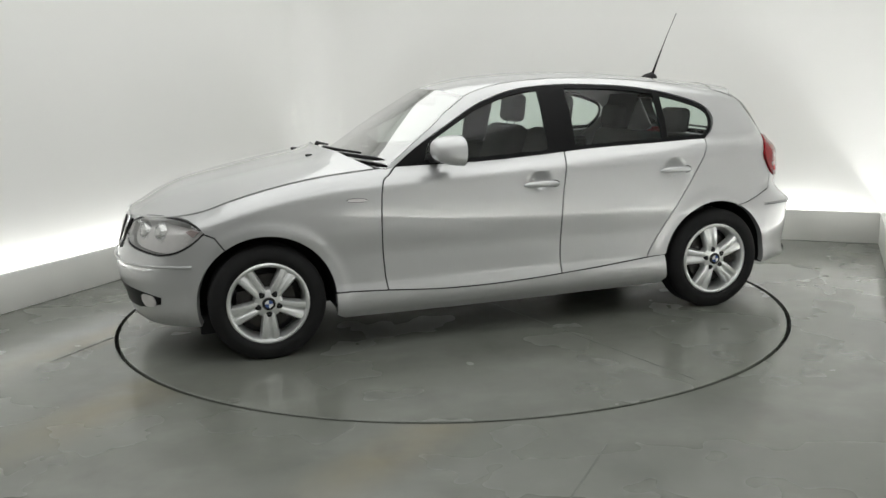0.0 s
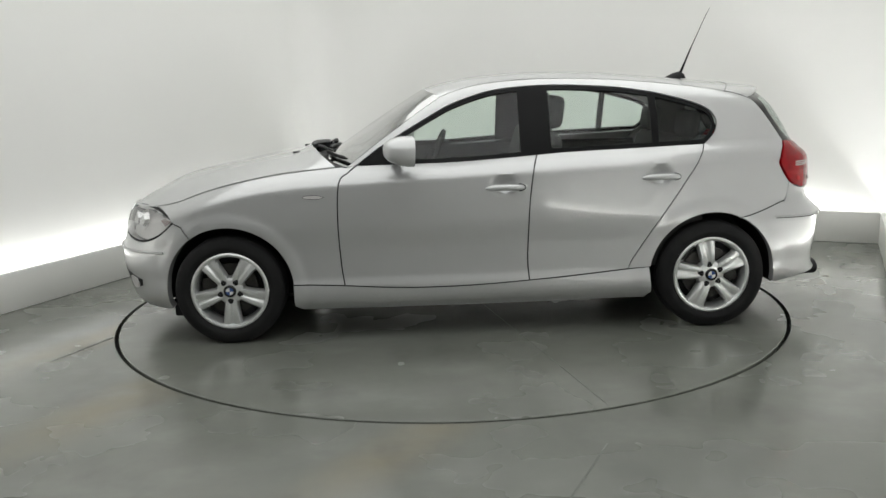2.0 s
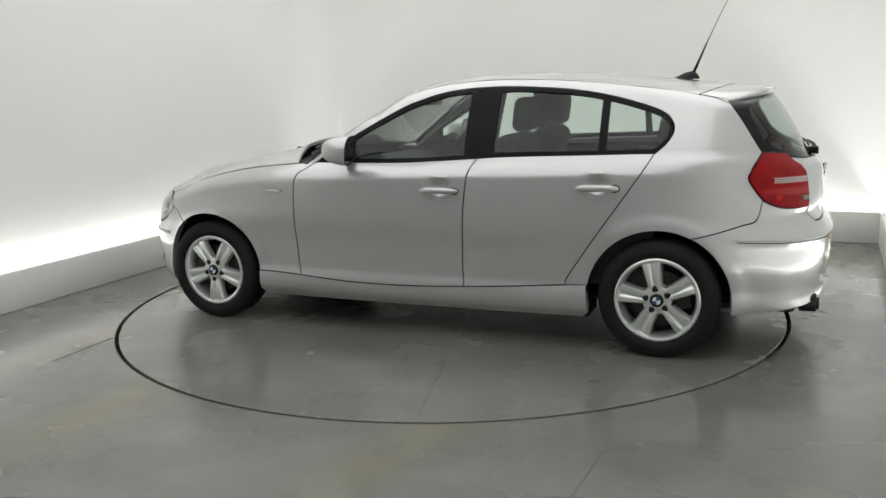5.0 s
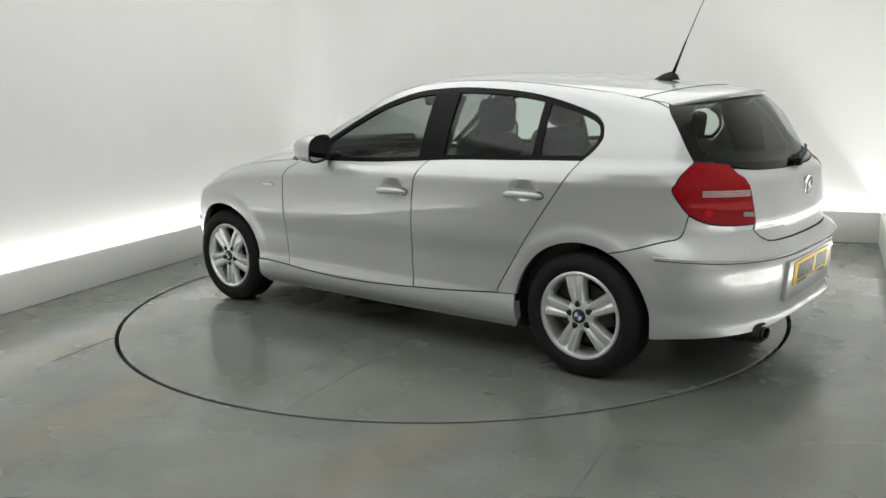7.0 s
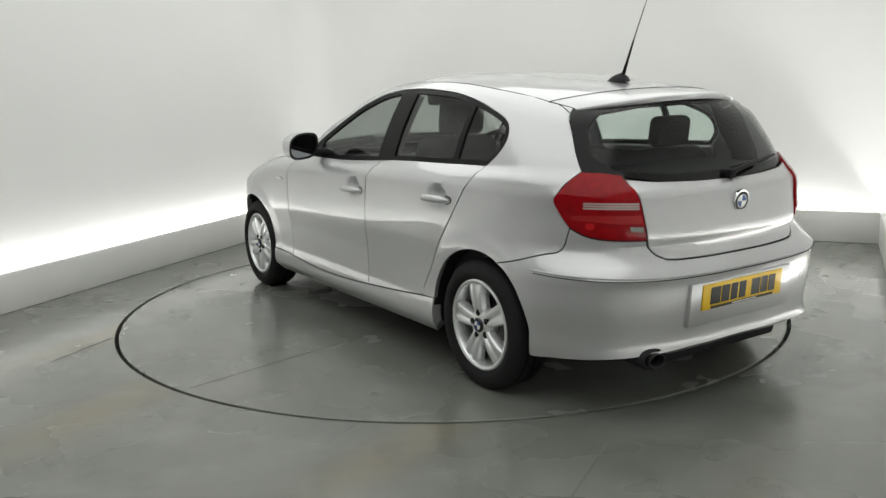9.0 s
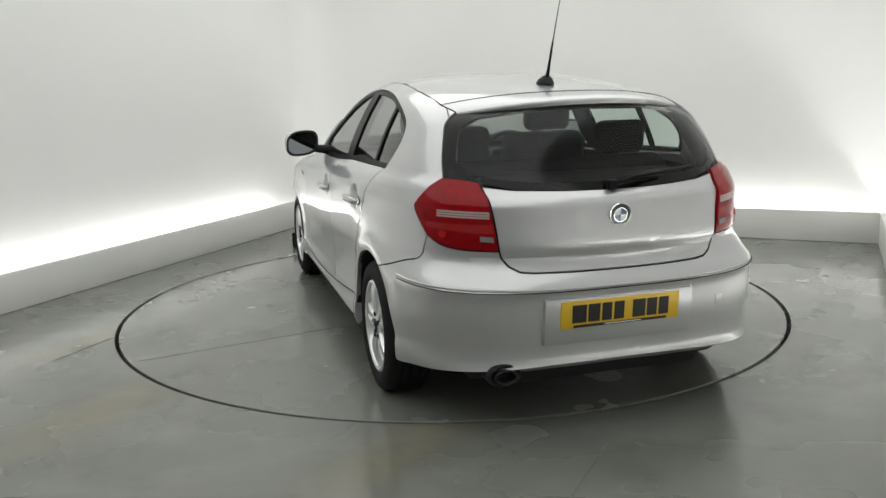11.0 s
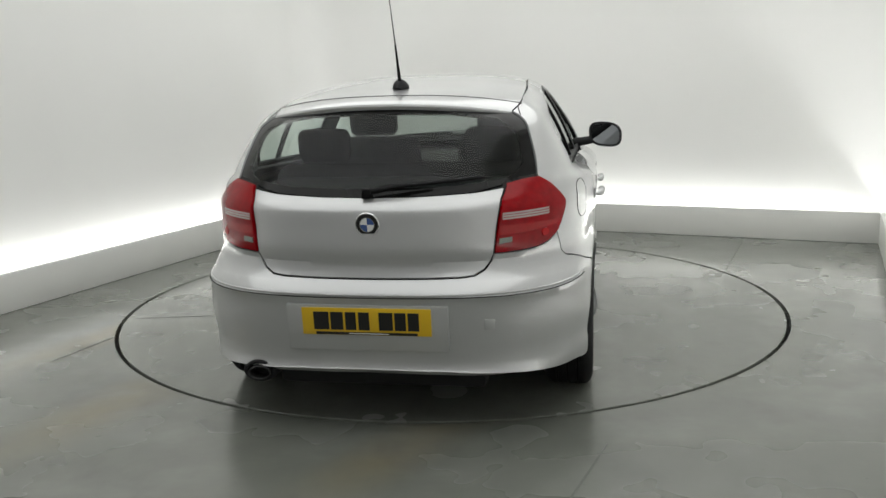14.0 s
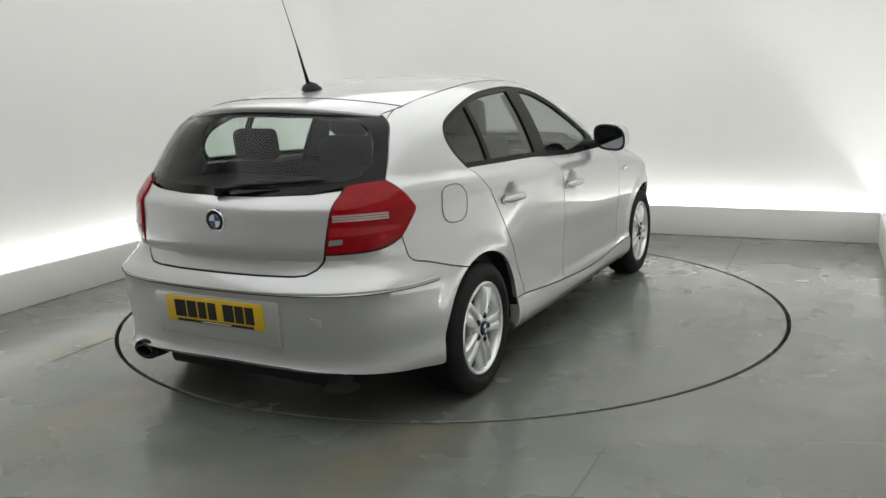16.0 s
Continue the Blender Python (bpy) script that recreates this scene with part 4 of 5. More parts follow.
def build_top(car):
    # windscreen
    def ws(u, v, drop=0.0):
        p = screen_edge(u)
        bulge, rise = 0.165 + (0.085 - 0.165) * u, 0.022 + 0.020 * u
        q = 1 - abs(v) ** 2.2
        return Vector((p.x + bulge * q - drop, p.y * v, p.z + rise * q - drop * 0.6))

    rows = [[ws(i / 16, -1 + 2 * k / 24) for k in range(25)] for i in range(17)]
    bm = bmesh.new()
    grid_mesh(bm, rows)
    bmesh.ops.recalc_face_normals(bm, faces=bm.faces)
    part("windscreen", bm, GLASS_FRONT, car, "clear windscreen glass")
    bm = bmesh.new()
    for u0, u1, v0, v1 in ((0.0, 0.06, -1, 1), (0.955, 1.0, -1, 1), (0.0, 1.0, -1, -0.955), (0.0, 1.0, 0.955, 1)):
        grid_mesh(bm, [[ws(u0 + (u1 - u0) * i / 12, v0 + (v1 - v0) * k / 24, 0.004) for k in range(25)] for i in range(13)])
    part("screen_border", bm, GLOSS_BLACK, car, "black border of the windscreen")
    # roof
    bm = bmesh.new()
    rows = []
    for i in range(41):
        u = i / 40
        x = 0.147 + (-1.612 - 0.147) * u
        z = roof_z(x)
        if i == 40:
            z = 1.275
        if i == 0:
            z = 1.312
        e = wrap(*sx(x, z))
        front, rear = max(0.0, 1 - u / 0.35) ** 2 * 0.085, max(0.0, (u - 0.6) / 0.4) ** 2 * 0.200
        crown = 0.042 - 0.002 * min(1.0, u / 0.2) + 0.008 * max(0.0, (u - 0.7) / 0.3) ** 2
        rows.append([])
        for k in range(25):
            v = -1 + 2 * k / 24
            q = 1 - abs(v) ** 2.2
            rows[-1].append((e.x + (front - rear) * q, e.y * v, z + crown * (1 - abs(v) ** (2.2 + 1.2 * math.sin(u * math.pi)))))
    lip = [[Vector(p) + Vector((dx, 0, dz)) for p in rows[-1]] for dx, dz in ((-0.010, -0.006), (-0.012, -0.014), (-0.004, -0.028), (0.02, -0.030))]
    grid_mesh(bm, rows + lip)
    rim = [e for e in bm.edges if e.is_boundary]
    for v in {g for g in bmesh.ops.extrude_edge_only(bm, edges=rim)["geom"] if isinstance(g, bmesh.types.BMVert)}:
        v.co.z -= 0.014
        v.co.x *= 0.985
        v.co.y *= 0.97
    bmesh.ops.recalc_face_normals(bm, faces=bm.faces)
    part("roof", bm, PAINT, car, "silver roof with a small rear spoiler lip")
    # the tailgate's joint with the roof
    bm = bmesh.new()
    joint = [Vector(p) + Vector((0, 0, 0.0002)) for p in rows[37]]
    tube(bm, joint, 0.0022, 6)
    part("roof_joint", bm, LINE_BLACK, car, "thin dark joint between roof and tailgate")
    for side in (1, -1):
        bm = bmesh.new()
        x0 = 0.147 + (-1.612 - 0.147) * 37 / 40
        pts = [wrap(*sx(x0 + (-1.625 - x0) * k / 5, roof_z(x0) - 0.003 + (1.258 - roof_z(x0)) * (k / 5) ** 1.6)) for k in range(6)]
        tube(bm, [(p.x, (p.y + 0.0005) * side, p.z) for p in pts], 0.0022, 6)
        part("roof_joint", bm, LINE_BLACK, car, "thin dark joint between roof and tailgate")
    # headlining under the roof
    bm = bmesh.new()
    grid_mesh(bm, [[Vector(p) * 1.0 + Vector((0, -p[1] * 0.06, -0.035)) for p in row[2:-2]] for row in rows[1:-1]])
    part("headlining", bm, material_lining, car, "pale grey headlining")
    # cowl under the wipers
    bm = bmesh.new()
    grid_mesh(bm, [[ws(0.0, -0.98 + 1.96 * k / 24) + Vector(d) for k in range(25)] for d in ((0.0, 0, 0.0), (0.04, 0, -0.002), (0.085, 0, -0.008), (0.10, 0, -0.04), (-0.05, 0, -0.05))])
    bmesh.ops.recalc_face_normals(bm, faces=bm.faces)
    part("cowl", bm, PLASTIC, car, "black plastic cowl grille below the windscreen")
    for side, v0, v1 in ((1, 0.18, 0.92), (-1, -0.62, 0.12)):
        bm = bmesh.new()
        piv, tip = ws(0.02, v0) + Vector((0.06, 0, 0.022)), ws(0.10, v1) + Vector((0.02, 0, 0.03))
        tube(bm, [piv, piv + Vector((-0.01, 0.02, 0.03)), piv.lerp(tip, 0.35) + Vector((0, 0, 0.025)), piv.lerp(tip, 0.7) + Vector((0, 0, 0.018))], [0.016, 0.013, 0.008, 0.006], 8)
        arm = part("wiper", bm, TRIM, car, "black windscreen wiper")
        bm = bmesh.new()
        tube(bm, [ws(0.05 + 0.07 * k / 8, v0 + 0.04 + (v1 - v0) * k / 8) + Vector((0.016, 0, 0.016)) for k in range(9)], [0.005] + [0.011] * 7 + [0.004], 8)
        part("wiper_blade", bm, TRIM, arm)
    # antenna
    bm = bmesh.new()
    prof = [(-0.065, 0.006, 0.004), (-0.05, 0.026, 0.030), (-0.02, 0.037, 0.044), (0.02, 0.034, 0.034), (0.06, 0.02, 0.014), (0.085, 0.008, 0.004)]
    rows = []
    for x, w, h in prof:
        rows.append([(x, w * math.cos(a), h * math.sin(a)) for a in [math.pi * k / 10 for k in range(11)]])
    grid_mesh(bm, rows)
    bmesh.ops.recalc_face_normals(bm, faces=bm.faces)
    bmesh.ops.translate(bm, vec=(-1.360, 0.008, 1.374), verts=bm.verts)
    ant = part("antenna", bm, PLASTIC, car, "black roof antenna foot with a thin mast")
    bm = bmesh.new()
    tube(bm, [(-1.385, 0.008, 1.395), (-1.42, 0.008, 1.48), (-1.455, 0.008, 1.565)], [0.010, 0.006, 0.0045], 8)
    part("mast_foot", bm, TRIM, ant)
    bm = bmesh.new()
    tube(bm, [(-1.455, 0.008, 1.565), (-1.515, 0.008, 1.70), (-1.563, 0.008, 1.80)], [0.003, 0.002, 0.0016], 6)
    part("mast", bm, TRIM, ant)


def build_wheel(car, x, y, side, phase):
    hub = new("wheel")
    hub.parent = car
    hub.location = (x, y * side, 0.300)
    hub.rotation_euler = (0, radians(phase), 0 if side > 0 else math.pi)
    tagged(hub, "five-spoke silver alloy wheel with a black tyre")
    R, RIM = 0.302, 0.209
    bm = bmesh.new()
    prof = [(RIM - 0.006, -0.20), (RIM + 0.01, -0.21), (RIM + 0.05, -0.215), (R - 0.025, -0.205), (R - 0.006, -0.185)]
    for g in (-0.155, -0.11, -0.065):
        prof += [(R, g - 0.006 - 0.008), (R, g - 0.006), (R - 0.008, g - 0.004), (R - 0.008, g + 0.004), (R, g + 0.006)]
    prof += [(R, -0.035), (R - 0.005, -0.022), (R - 0.018, -0.008), (R - 0.04, 0.000), (R - 0.055, 0.003), (RIM + 0.03, 0.002), (RIM + 0.012, -0.006), (RIM + 0.002, -0.016), (RIM - 0.006, -0.022)]
    lathe(bm, prof, 72)
    part("tyre", bm, RUBBER, hub, "black road tyre", 40)
    bm = bmesh.new()
    lathe(bm, [(RIM - 0.008, -0.20), (RIM - 0.004, -0.03), (RIM + 0.004, -0.016), (RIM + 0.004, -0.010), (RIM - 0.004, -0.006), (RIM - 0.014, -0.010), (RIM - 0.022, -0.026), (RIM - 0.028, -0.10), (RIM - 0.03, -0.19)], 72)
    part("rim", bm, ALLOY, hub, "silver alloy rim barrel", 40)
    bm = bmesh.new()
    lathe(bm, [(0.004, -0.012), (0.036, -0.012), (0.058, -0.016), (0.072, -0.022), (0.078, -0.035), (0.078, -0.07)], 40)
    part("hub_face", bm, ALLOY, hub, "silver wheel centre", 40)
    # spokes: broad, with a raised pair of ridges and a groove between
    bm = bmesh.new()
    rows = []
    for i in range(11):
        r = 0.05 + (RIM - 0.012 - 0.05) * i / 10
        u = i / 10
        half = 0.031 + 0.020 * u + 0.010 * max(0, u - 0.75) * 4 * max(0, u - 0.75) * 4 * 0.5
        top = -0.014 + 0.010 * math.sin(u * math.pi * 0.9) - 0.006 * u
        sec = [(-half - 0.004, -0.05), (-half, -0.012), (-half + 0.006, -0.003), (-half * 0.42, 0.0), (-half * (0.2 + 0.1 * u), -0.003), (-half * 0.10, -0.010), (half * 0.10, -0.010), (half * (0.2 + 0.1 * u), -0.003), (half * 0.42, 0.0), (half - 0.006, -0.003), (half, -0.012), (half + 0.004, -0.05)]
        rows.append([(w, top + d, r) for w, d in sec])
    grid_mesh(bm, rows)
    bmesh.ops.recalc_face_normals(bm, faces=bm.faces)
    spoke = part("spoke", bm, ALLOY, hub, "broad grooved silver spoke", 40)
    for k in range(1, 5):
        ob = spoke.copy()
        scene.collection.objects.link(ob)
        ob.rotation_euler = (0, radians(72 * k), 0)
    bm = bmesh.new()
    lathe(bm, [(0.001, -0.002), (0.030, -0.003), (0.034, -0.007), (0.034, -0.02)], 32)
    cap = part("centre_cap", bm, GLOSS_BLACK, hub, "round centre cap with a four-quarter badge")
    quarters(cap, 0.021, -0.0012, None)
    bm = bmesh.new()
    lathe(bm, [(0.001, -0.016), (0.008, -0.016), (0.011, -0.020), (0.0165, -0.022), (0.0175, -0.040)], 12)
    bmesh.ops.translate(bm, vec=(0, 0.008, 0.056), verts=bm.verts)
    bolt = part("wheel_bolt", bm, PLASTIC, hub, "dark recessed wheel bolt")
    for k in range(1, 5):
        ob = bolt.copy()
        scene.collection.objects.link(ob)
        ob.rotation_euler = (0, radians(72 * k), 0)
    bm = bmesh.new()
    lathe(bm, [(0.06, -0.075), (0.10, -0.075), (0.145, -0.075), (0.146, -0.095), (0.06, -0.097)], 48)
    part("brake_disc", bm, STEEL, hub, "steel brake disc", 30)
    bm = bmesh.new()
    lathe(bm, [(0.01, -0.118), (0.19, -0.118)], 40)
    part("back_plate", bm, PLASTIC, hub, "dark backing plate", 30)
    bm = bmesh.new()
    box(bm, -0.16, -0.075, -0.125, -0.055, -0.07, 0.07, 0.015)
    part("brake_caliper", bm, STEEL, hub, "grey brake caliper")
    return hub


def quarters(parent, r, d, m):
    """The badge's four coloured quarters, white and blue."""
    for k in range(4):
        bm = bmesh.new()
        c = bm.verts.new((0, d, 0))
        ring = [bm.verts.new((r * math.cos(a), d, r * math.sin(a))) for a in [math.pi / 2 * k + math.pi / 2 * i / 8 for i in range(9)]]
        for a, b in zip(ring, ring[1:]):
            bm.faces.new((c, b, a))
        low = bmesh.ops.extrude_face_region(bm, geom=bm.faces[:])
        bmesh.ops.translate(bm, vec=(0, -0.001, 0), verts=[g for g in low["geom"] if isinstance(g, bmesh.types.BMVert)])
        bmesh.ops.recalc_face_normals(bm, faces=bm.faces)
        if m is not None:
            bmesh.ops.transform(bm, matrix=m, verts=bm.verts)
        part("badge_quarter", bm, (BLUE_E if k % 2 else WHITE_P), parent)


def build_details(car, gate, bumper):
    # tailgate badge
    face = wrap(S_REAR, 0.868)
    m = Matrix.Translation(face + Vector((-0.004, 0, 0))) @ pose(0, 0, 0, 0, -7, 0) @ pose(0, 0, 0, 0, 0, 90) @ Matrix.Diagonal((1.16, 1, 1.16, 1))
    bm = bmesh.new()
    lathe(bm, [(0.001, 0.004), (0.024, 0.004), (0.037, 0.0035), (0.038, -0.01)], 40)
    bmesh.ops.transform(bm, matrix=m, verts=bm.verts)
    badge = part("badge", bm, GLOSS_BLACK, gate, "round black-ringed badge with blue and white quarters")
    bm = bmesh.new()
    lathe(bm, [(0.037, -0.006), (0.037, 0.0045), (0.040, 0.0055), (0.042, 0.003), (0.042, -0.006)], 40)
    bmesh.ops.transform(bm, matrix=m, verts=bm.verts)
    part("badge_ring", bm, CHROME, gate, "chrome badge rim")
    bm = bmesh.new()
    lathe(bm, [(0.0235, 0.0035), (0.0235, 0.006), (0.0255, 0.006), (0.0255, 0.0035)], 40)
    bmesh.ops.transform(bm, matrix=m, verts=bm.verts)
    part("badge_ring", bm, CHROME, gate, "chrome inner badge ring")
    quarters(gate, 0.0235, 0.0052, m)
    # rear wiper
    piv = wrap(S_REAR, 0.985) + Vector((-0.03, 0.012, 0.0))
    tip = wrap(*sy(0.40, 1.025)) + Vector((-0.02, 0, 0))
    tip.y = -tip.y
    bm = bmesh.new()
    tube(bm, [piv + Vector((0.06, 0, -0.005)), piv + Vector((0.0, 0, 0))], [0.020, 0.017], 16)
    box(bm, -0.014, 0.012, -0.022, 0.018, -0.024, 0.016, 0.007, Matrix.Translation(piv))
    tube(bm, [piv, piv.lerp(tip, 0.3) + Vector((-0.012, 0, 0.01)), piv.lerp(tip, 0.62) + Vector((-0.012, 0, 0.006))], [0.013, 0.009, 0.005], 10)
    arm = part("rear_wiper", bm, TRIM, gate, "black rear wiper arm")
    bm = bmesh.new()
    pts = [wrap(*sy(abs(0.02 - 0.46 * k / 10) + 0.002, 1.0 + 0.028 * k / 10)) + Vector((-0.008, 0, 0)) for k in range(1, 11)]
    tube(bm, [(p.x, -p.y, p.z) for p in pts], [0.003] + [0.007] * 8 + [0.003], 8)
    part("rear_wiper_blade", bm, TRIM, gate, "black rear wiper blade")
    # plate recess with plate; the writing is left as bars
    bm = bmesh.new()
    px = tail_x(0.46) - 0.003
    lean = -5
    base = Matrix.Translation((px + 0.008, 0.012, 0.462)) @ pose(0, 0, 0, 0, lean, 0)
    box(bm, -0.012, 0.05, -0.325, 0.325, -0.095, 0.095, 0.006, base)
    rec = part("plate_panel", bm, PAINT, bumper, "silver plate mounting panel")
    plate = new("number_plate")
    plate.parent = car
    tagged(plate, "yellow rear number plate with black characters")
    bm = bmesh.new()
    base2 = base @ Matrix.Translation((-0.014, 0, 0.028))
    box(bm, -0.004, 0.003, -0.26, 0.26, -0.056, 0.056, 0.0015, base2)
    part("plate", bm, PLATE_Y, plate)
    for y0, y1 in ((0.212, 0.150), (0.143, 0.092), (0.083, 0.040), (0.030, -0.014), (-0.052, -0.108), (-0.115, -0.160), (-0.168, -0.212)):
        bm = bmesh.new()
        box(bm, -0.0055, -0.003, y1, y0, -0.034, 0.040, 0.0, base2)
        part("plate_bar", bm, INK, plate, "", 0)
    bm = bmesh.new()
    box(bm, -0.0055, -0.003, -0.205, 0.205, -0.054, -0.043, 0, base2)
    part("plate_strip", bm, INK, plate, "dark maker's strip", 0)
    bm = bmesh.new()
    box(bm, -0.0065, -0.004, -0.09, 0.07, -0.0505, -0.0465, 0, base2)
    part("plate_strip_bar", bm, WHITE_P, plate, "pale line of small print", 0)
    # tow eye cover
    p = wrap(*sy(0.47, 0.475))
    bm = bmesh.new()
    box(bm, -0.001, 0.02, -0.022, 0.022, -0.022, 0.022, 0.003, Matrix.Translation((p.x, -p.y, p.z)) @ pose(0, 0, 0, 0, -4, 18))
    part("tow_cover", bm, PAINT, bumper, "square towing eye cover")
    # trim line round the bumper
    for side in (1, -1):
        bm = bmesh.new()
        pts = [wrap(S_REAR + (sx(-1.70, 0.60)[0] - S_REAR) * k / 30, 0.597 + 0.018 * (k / 30) ** 2) for k in range(31)]
        tube(bm, [(p.x + 0.001, (p.y - 0.001) * side, p.z) for p in pts], 0.0045, 8)
        part("bumper_strip", bm, PAINT, bumper, "raised silver bumper strip")
        bm = bmesh.new()
        pts = [wrap(S_REAR + (sx(-1.70, 0.60)[0] - S_REAR) * k / 30, 0.586 + 0.018 * (k / 30) ** 2) for k in range(31)]
        tube(bm, [(p.x - 0.001, (p.y + 0.001) * side, p.z) for p in pts], 0.0022, 6)
        part("strip_joint", bm, LINE_BLACK, bumper, "thin dark joint below the bumper strip")
        # bumper strip at the front
        bm = bmesh.new()
        pts = [wrap(S_FRONT - (S_FRONT - sx(1.70, 0.50)[0]) * k / 30, 0.500 + 0.010 * (k / 30) ** 2) for k in range(31)]
        tube(bm, [(p.x + 0.002, (p.y + 0.002) * side, p.z) for p in pts], 0.007, 8)
        part("bumper_strip", bm, PAINT, car, "raised silver bumper strip")
        # mud guards behind the bumpers
        bm = bmesh.new()
        box(bm, 1.60, 1.68, 0.60 * side - 0.12, 0.60 * side + 0.12, 0.135, 0.24, 0.01)
        part("air_deflector", bm, PLASTIC, car, "black deflector ahead of the wheel")
        bm = bmesh.new()
        box(bm, -0.975, -0.93, 0.66 * side - 0.10, 0.66 * side + 0.10, 0.16, 0.22, 0.01)
        part("air_deflector", bm, PLASTIC, car, "black deflector ahead of the wheel")
    # exhaust
    bm = bmesh.new()
    lathe(bm, [(0.030, 0.03), (0.034, 0.002), (0.041, 0.0), (0.045, 0.006), (0.046, 0.08)], 32)
    bmesh.ops.transform(bm, matrix=Matrix.Translation((-2.074, 0.488, 0.252)) @ pose(0, 0, 0, 0, 0, -90) @ Matrix.Diagonal((1.6, 1, 1.0, 1)), verts=bm.verts)
    part("exhaust_surround", bm, PLASTIC, bumper, "black housing round the tailpipe")
    bm = bmesh.new()
    lathe(bm, [(0.001, 0.05), (0.024, 0.05), (0.026, 0.0), (0.029, -0.003), (0.032, 0.0), (0.032, 0.12)], 28)
    bmesh.ops.transform(bm, matrix=Matrix.Translation((-2.084, 0.485, 0.249)) @ pose(0, 0, 0, 0, 0, -90) @ Matrix.Diagonal((1.55, 1, 0.95, 1)), verts=bm.verts)
    part("exhaust_pipe", bm, STEEL_DARK, car, "dark oval exhaust tailpipe")
    # underbody
    bm = bmesh.new()
    box(bm, -1.98, 1.95, -0.44, 0.44, 0.17, 0.30, 0.03)
    box(bm, -0.96, 0.96, -0.76, 0.76, 0.185, 0.24, 0.02)
    part("underbody", bm, PLASTIC, car, "dark underbody tray")
    bm = bmesh.new()
    box(bm, -1.98, -1.70, -0.42, 0.42, 0.24, 0.60, 0.03)
    part("rear_floor", bm, PLASTIC, car, "dark boot floor")
    # fuel flap on the right flank
    flap = [(-1.515 + 0.083 * math.copysign(abs(math.cos(a)) ** 0.7, math.cos(a)), 0.895 + 0.080 * math.copysign(abs(math.sin(a)) ** 0.7, math.sin(a))) for a in [2 * math.pi * k / 32 for k in range(32)]]
    bm = bmesh.new()
    ring = [wrap(*sx(x, z)) for x, z in flap]
    tube(bm, [(p.x, -p.y - 0.0005, p.z) for p in ring + ring[:1]], 0.0018, 6, False)
    part("fuel_flap_gap", bm, TRIM, car, "thin dark joint round the fuel flap")
    part("fuel_flap", skin(xs_to_s(flap), -1, 0.03, 0.0012, 0.003, gap=0.003), PAINT, car, "rounded silver fuel flap")

    # door mirrors
    for side in (1, -1):
        bm = bmesh.new()
        rows = []
        for i in range(11):
            u = i / 10
            a = math.pi * u
            x = 0.155 * math.cos(a * 0.5) - 0.02
            sc = math.sin(a * 0.5) ** 0.72
            rows.append([(x, 0.102 * sc * math.copysign(abs(math.cos(t)) ** 0.72, math.cos(t)) + 0.0, 0.078 * sc * math.copysign(abs(math.sin(t)) ** 0.72, math.sin(t)) - 0.012 * sc * math.cos(t)) for t in [2 * math.pi * k / 28 for k in range(29)]])
        grid_mesh(bm, rows)
        bmesh.ops.remove_doubles(bm, verts=bm.verts, dist=1e-4)
        bmesh.ops.recalc_face_normals(bm, faces=bm.faces)
        m = Matrix.Translation((0.330, 0.930 * side, 1.043)) @ Matrix.Diagonal((1, side, 1, 1)) @ pose(0, 0, 0, 0, -4, 10)
        bmesh.ops.transform(bm, matrix=m, verts=bm.verts)
        bmesh.ops.recalc_face_normals(bm, faces=bm.faces)
        mir = part("door_mirror", bm, PAINT, car, "silver door mirror housing")
        bm = bmesh.new()
        ring = [(-0.018, 0.096 * math.copysign(abs(math.cos(t)) ** 0.72, math.cos(t)), 0.071 * math.copysign(abs(math.sin(t)) ** 0.72, math.sin(t)) - 0.011 * math.cos(t)) for t in [2 * math.pi * k / 28 for k in range(28)]]
        bm.faces.new([bm.verts.new(p) for p in ring])
        bmesh.ops.transform(bm, matrix=m, verts=bm.verts)
        part("mirror_glass", bm, MIRROR, mir, "mirror glass")
        bm = bmesh.new()
        outer = [bm.verts.new((-0.0215, y * 1.08, z * 1.10)) for _, y, z in ring]
        inner = [bm.verts.new((-0.020, y * 0.93, z * 0.92)) for _, y, z in ring]
        for k in range(28):
            bm.faces.new((outer[k], outer[(k + 1) % 28], inner[(k + 1) % 28], inner[k]))
        bmesh.ops.transform(bm, matrix=m, verts=bm.verts)
        part("mirror_bezel", bm, PLASTIC, mir, "black rim of the mirror")
        bm = bmesh.new()
        tube(bm, [(0.40, 0.70 * side, 0.985), (0.40, 0.78 * side, 0.992), (0.39, 0.86 * side, 1.005), (0.385, 0.90 * side, 1.015)], [0.030, 0.028, 0.024, 0.024], 12)
        part("mirror_arm", bm, PLASTIC, mir, "black mirror foot")
        bm = skin([(0.60, 0.968), (0.45, 0.967), (0.43, 1.06), (0.44, 1.075), (0.48, 1.052)], side, 0.03, -0.003, 0.01, gap=0)
        part("mirror_triangle", bm, TRIM, mir, "black triangle at the window's corner")


def cushion(bm, sx_, sy_, sz, m, bulge=0.25, n=6):
    """A soft block."""
    r = bmesh.ops.create_cube(bm, size=1)
    vs = r["verts"]
    bmesh.ops.scale(bm, vec=(sx_, sy_, sz), verts=vs)
    es = list({e for v in vs for e in v.link_edges})
    r = bmesh.ops.bevel(bm, geom=es, offset=min(sx_, sy_, sz) * 0.42, segments=4, affect="EDGES", profile=0.5)
    vs = list({v for f in r["faces"] for v in f.verts})
    bmesh.ops.transform(bm, matrix=m, verts=vs)


